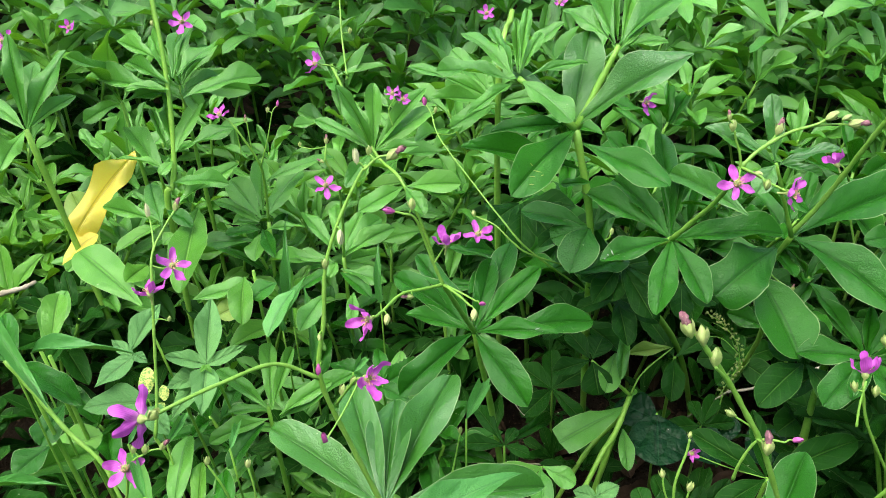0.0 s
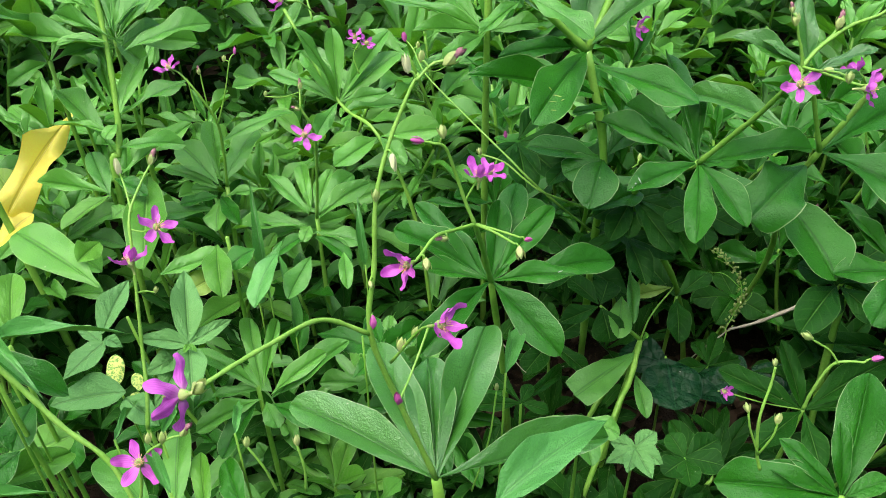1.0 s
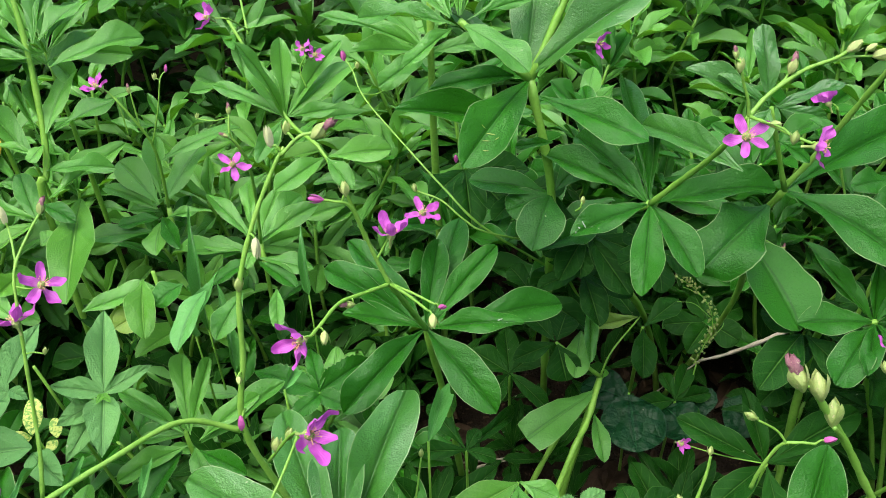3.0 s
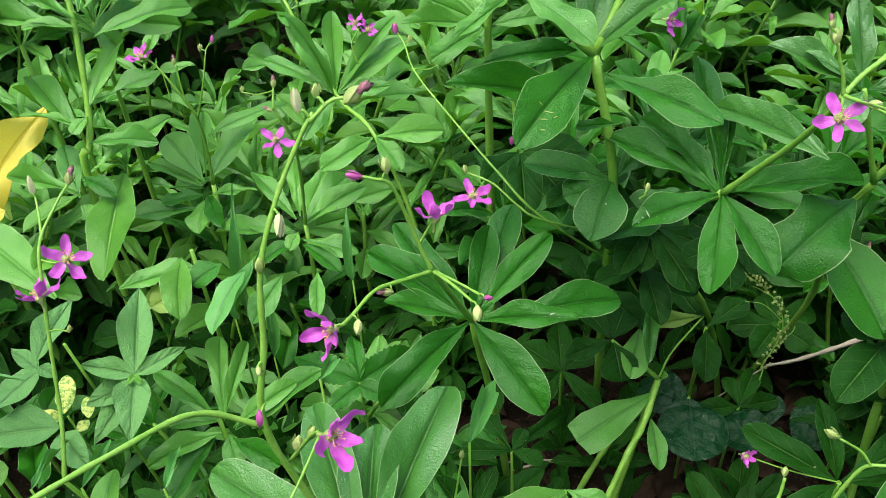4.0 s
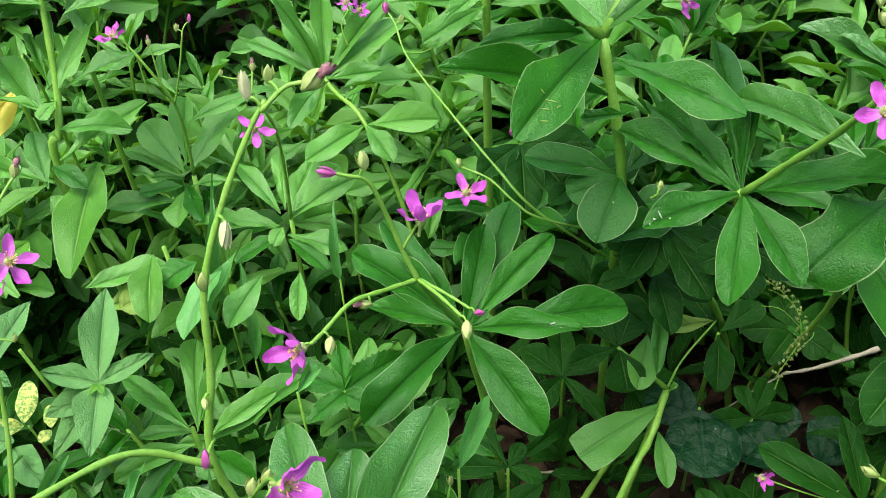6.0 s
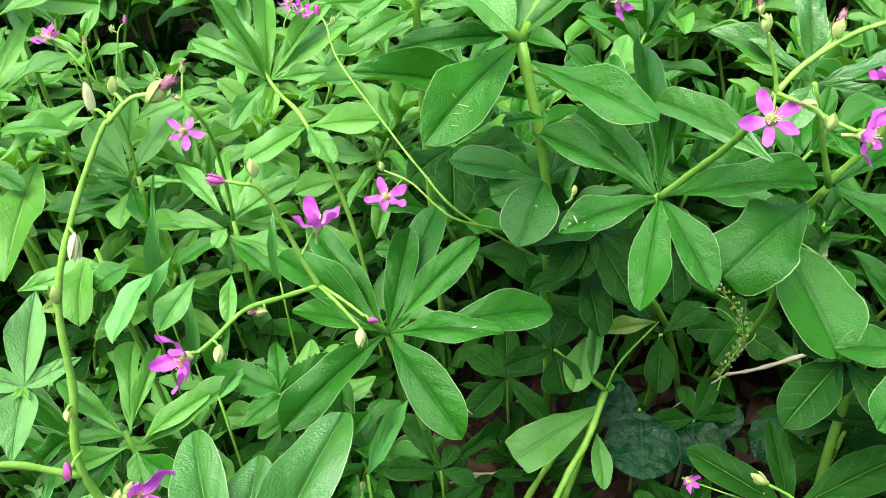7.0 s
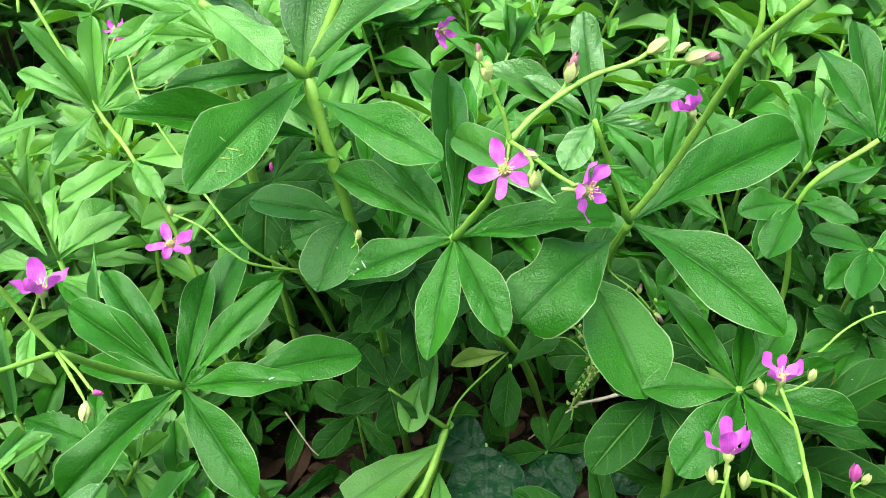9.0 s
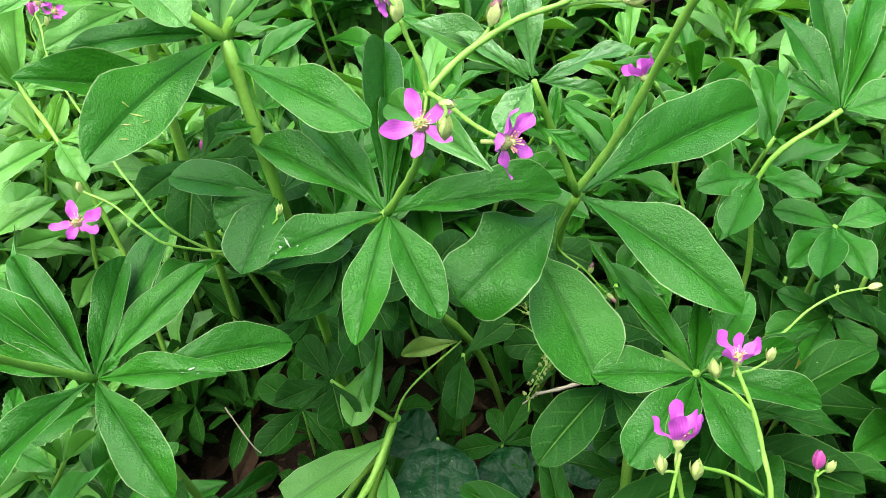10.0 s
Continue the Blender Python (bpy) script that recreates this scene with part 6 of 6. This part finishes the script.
plant = thing("grass_tuft", (-0.056, 0.375, 0), "long flat green grass blade on a thin sheath", "grass", "grass blades")
stem(plant, [(-0.056, 0.375, -0.005), (-0.056, 0.375, 0.263)], 0.9, 0.7, "stem_green", "sheath")
leaf(plant, (-0.056, 0.375, 0.263), 93, -33, 41, 7, "blade", "strap", -36)

plant = thing("grass_tuft", (-0.123, 0.212, 0), "long flat green grass blade on a thin sheath", "grass", "grass blades")
stem(plant, [(-0.123, 0.212, -0.005), (-0.123, 0.212, 0.342)], 0.9, 0.7, "stem_green", "sheath")
leaf(plant, (-0.123, 0.212, 0.342), 122, -10, 37, 5, "blade", "strap", 2)

plant = thing("grass_tuft", (-0.127, 0.314, 0), "long flat green grass blade on a thin sheath", "grass", "grass blades")
stem(plant, [(-0.127, 0.314, -0.005), (-0.127, 0.314, 0.250)], 0.9, 0.7, "stem_green", "sheath")
leaf(plant, (-0.127, 0.314, 0.250), 100, -24, 42, 5, "blade", "strap", -16)

plant = thing("dark_leaved_plant", (0.186, 0.482, 0), "dark glossy crinkled leaves close to the soil", "plant")
stem(plant, [(0.186, 0.482, -0.010), (0.176, 0.472, 0.130)], 1.4, 1.0, "stem_green")
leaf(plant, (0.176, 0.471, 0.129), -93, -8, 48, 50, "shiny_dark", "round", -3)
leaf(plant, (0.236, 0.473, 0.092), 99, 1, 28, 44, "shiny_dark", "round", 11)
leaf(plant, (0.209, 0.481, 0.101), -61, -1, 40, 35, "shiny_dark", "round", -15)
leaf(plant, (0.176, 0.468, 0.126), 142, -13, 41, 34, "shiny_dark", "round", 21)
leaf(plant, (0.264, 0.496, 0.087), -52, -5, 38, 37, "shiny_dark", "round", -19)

# seedlings of the gap, with shade painted in through the darker leaf colour
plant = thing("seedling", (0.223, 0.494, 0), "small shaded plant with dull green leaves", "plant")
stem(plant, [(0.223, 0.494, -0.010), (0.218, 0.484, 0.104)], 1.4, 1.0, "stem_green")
leaf(plant, (0.218, 0.484, 0.104), -173, -4, 32, 16, "shaded_leaf", "spoon", 20)
leaf(plant, (0.218, 0.484, 0.104), 61, 6, 36, 15, "shaded_leaf", "spoon", -5)
leaf(plant, (0.218, 0.482, 0.103), -50, 7, 23, 12, "shaded_leaf", "spoon", -19)
leaf(plant, (0.218, 0.485, 0.105), 100, -1, 27, 11, "shaded_leaf", "spoon", 11)
leaf(plant, (0.218, 0.484, 0.104), 19, -8, 34, 14, "shaded_leaf", "spoon", -19)

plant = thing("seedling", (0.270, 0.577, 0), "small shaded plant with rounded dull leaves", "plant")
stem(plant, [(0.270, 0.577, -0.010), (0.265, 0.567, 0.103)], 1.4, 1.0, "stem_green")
leaf(plant, (0.265, 0.567, 0.103), -129, -4, 40, 23, "shaded_leaf", "spoon", 10)
leaf(plant, (0.265, 0.567, 0.103), -37, -10, 30, 26, "shaded_leaf", "spoon", -24)
leaf(plant, (0.265, 0.567, 0.103), 99, 7, 32, 22, "shaded_leaf", "spoon", 12)
leaf(plant, (0.265, 0.567, 0.103), 27, 2, 37, 22, "shaded_leaf", "spoon", -19)
leaf(plant, (0.265, 0.567, 0.103), -178, 1, 39, 21, "shaded_leaf", "spoon", 24)

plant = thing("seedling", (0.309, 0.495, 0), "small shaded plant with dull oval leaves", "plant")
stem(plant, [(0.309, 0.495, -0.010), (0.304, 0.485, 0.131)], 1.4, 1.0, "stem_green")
leaf(plant, (0.304, 0.485, 0.131), -140, 1, 44, 26, "shaded_leaf", "spoon", 11)
leaf(plant, (0.304, 0.485, 0.131), -30, -5, 31, 24, "shaded_leaf", "spoon", -24)
leaf(plant, (0.304, 0.485, 0.131), 93, 6, 31, 18, "shaded_leaf", "spoon", 13)
leaf(plant, (0.304, 0.485, 0.131), 34, 5, 32, 22, "shaded_leaf", "spoon", -12)

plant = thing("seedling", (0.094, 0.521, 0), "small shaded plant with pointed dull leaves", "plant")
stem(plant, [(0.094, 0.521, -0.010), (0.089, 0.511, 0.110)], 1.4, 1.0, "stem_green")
leaf(plant, (0.089, 0.511, 0.110), -129, -5, 42, 21, "shaded_leaf", "spoon", 16)
leaf(plant, (0.089, 0.511, 0.110), 147, 12, 36, 20, "shaded_leaf", "spoon", 18)
leaf(plant, (0.089, 0.511, 0.110), 33, 9, 39, 22, "shaded_leaf", "spoon", -19)
leaf(plant, (0.089, 0.511, 0.110), 92, 16, 40, 19, "shaded_leaf", "spoon", -1)
leaf(plant, (0.089, 0.511, 0.110), -49, -9, 44, 13, "shaded_leaf", "spoon", -14)

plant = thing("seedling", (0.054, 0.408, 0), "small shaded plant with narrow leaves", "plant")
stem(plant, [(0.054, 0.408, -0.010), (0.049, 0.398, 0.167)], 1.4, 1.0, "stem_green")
leaf(plant, (0.049, 0.398, 0.167), 123, -1, 47, 12, "shaded_leaf", "spoon", 7)
leaf(plant, (0.049, 0.398, 0.167), 62, 6, 18, 10, "shaded_leaf", "spoon", -13)
leaf(plant, (0.049, 0.398, 0.167), -178, 1, 33, 13, "shaded_leaf", "spoon", 19)
leaf(plant, (0.049, 0.398, 0.167), 49, -16, 58, 9, "shaded_leaf", "spoon", -18)
leaf(plant, (0.049, 0.398, 0.167), -11, -14, 21, 11, "shaded_leaf", "spoon", -17)

plant = thing("bare_stem", (0.136, 0.435, 0), "pale bent stems leaning over the soil", "plant")
stem(plant, [(0.150, 0.466, 0.156), (0.138, 0.437, 0.145), (0.122, 0.411, 0.134), (0.087, 0.356, 0.067), (0.077, 0.339, -0.003)], 2.3, 2.1, "stem_green")
stem(plant, [(0.145, 0.458, 0.139), (0.129, 0.456, 0.115), (0.113, 0.443, 0.095), (0.092, 0.426, 0.047), (0.086, 0.421, -0.002)], 2.3, 2.1, "stem_green")
twig([(0.032, 0.475, 0.017), (0.078, 0.482, 0.029), (0.106, 0.482, 0.035)], 1.2, 0.9, "thin dry pale straw caught among the stems")
twig([(0.325, 0.531, 0.136), (0.294, 0.522, 0.129), (0.264, 0.517, 0.119), (0.242, 0.513, 0.117)], 2.2, 1.0, "thin dry pale straw caught among the stems")
twig([(0.244, 0.514, 0.117), (0.227, 0.511, 0.101), (0.209, 0.507, 0.084)], 0.8, 0.5, "thin dry pale straw caught among the stems")
twig([(0.032, 0.457, 0.064), (0.082, 0.456, 0.072), (0.100, 0.457, 0.072)], 1.0, 0.8, "thin dry pale straw caught among the stems")
twig([(0.043, 0.500, 0.129), (0.059, 0.484, 0.112), (0.067, 0.479, 0.106)], 0.5, 0.4, "thin dry pale straw caught among the stems")
twig([(-0.305, 0.392, 0.303), (-0.290, 0.396, 0.306), (-0.281, 0.400, 0.309)], 2.2, 1.4, "thin dry pale straw caught among the stems")

plant = thing("grass_seed_head", (0.237, 0.506, 0), "nodding grass seed head with small pale seeds", "grass")
stem(plant, [(0.237, 0.506, -0.005), (0.237, 0.506, 0.120)], 0.8, 0.6, "stem_green")
stalk(plant, [(0.235, 0.507, 0.120), (0.243, 0.514, 0.135), (0.248, 0.519, 0.147), (0.245, 0.527, 0.163), (0.232, 0.534, 0.178), (0.218, 0.536, 0.188)], 0.5, 0.3)
stalk(plant, [(0.247, 0.523, 0.155), (0.233, 0.529, 0.166), (0.219, 0.529, 0.169)], 0.35, 0.25)
stalk(plant, [(0.247, 0.516, 0.139), (0.256, 0.521, 0.146), (0.258, 0.524, 0.149)], 0.35, 0.25)
stalk(plant, [(0.239, 0.532, 0.171), (0.228, 0.533, 0.178), (0.222, 0.533, 0.181)], 0.35, 0.25)
head = curve_points([(0.235, 0.507, 0.120), (0.243, 0.514, 0.135), (0.248, 0.519, 0.147), (0.245, 0.527, 0.163), (0.232, 0.534, 0.178), (0.218, 0.536, 0.188)], 16)
for k, q in enumerate(head):
    bud(plant, q + Vector((math.cos(2.4 * k), math.sin(2.4 * k), 0.3)) * 0.0034, 67 * k, 30 + 13 * k % 50, 0.38 + 0.05 * (k % 5))
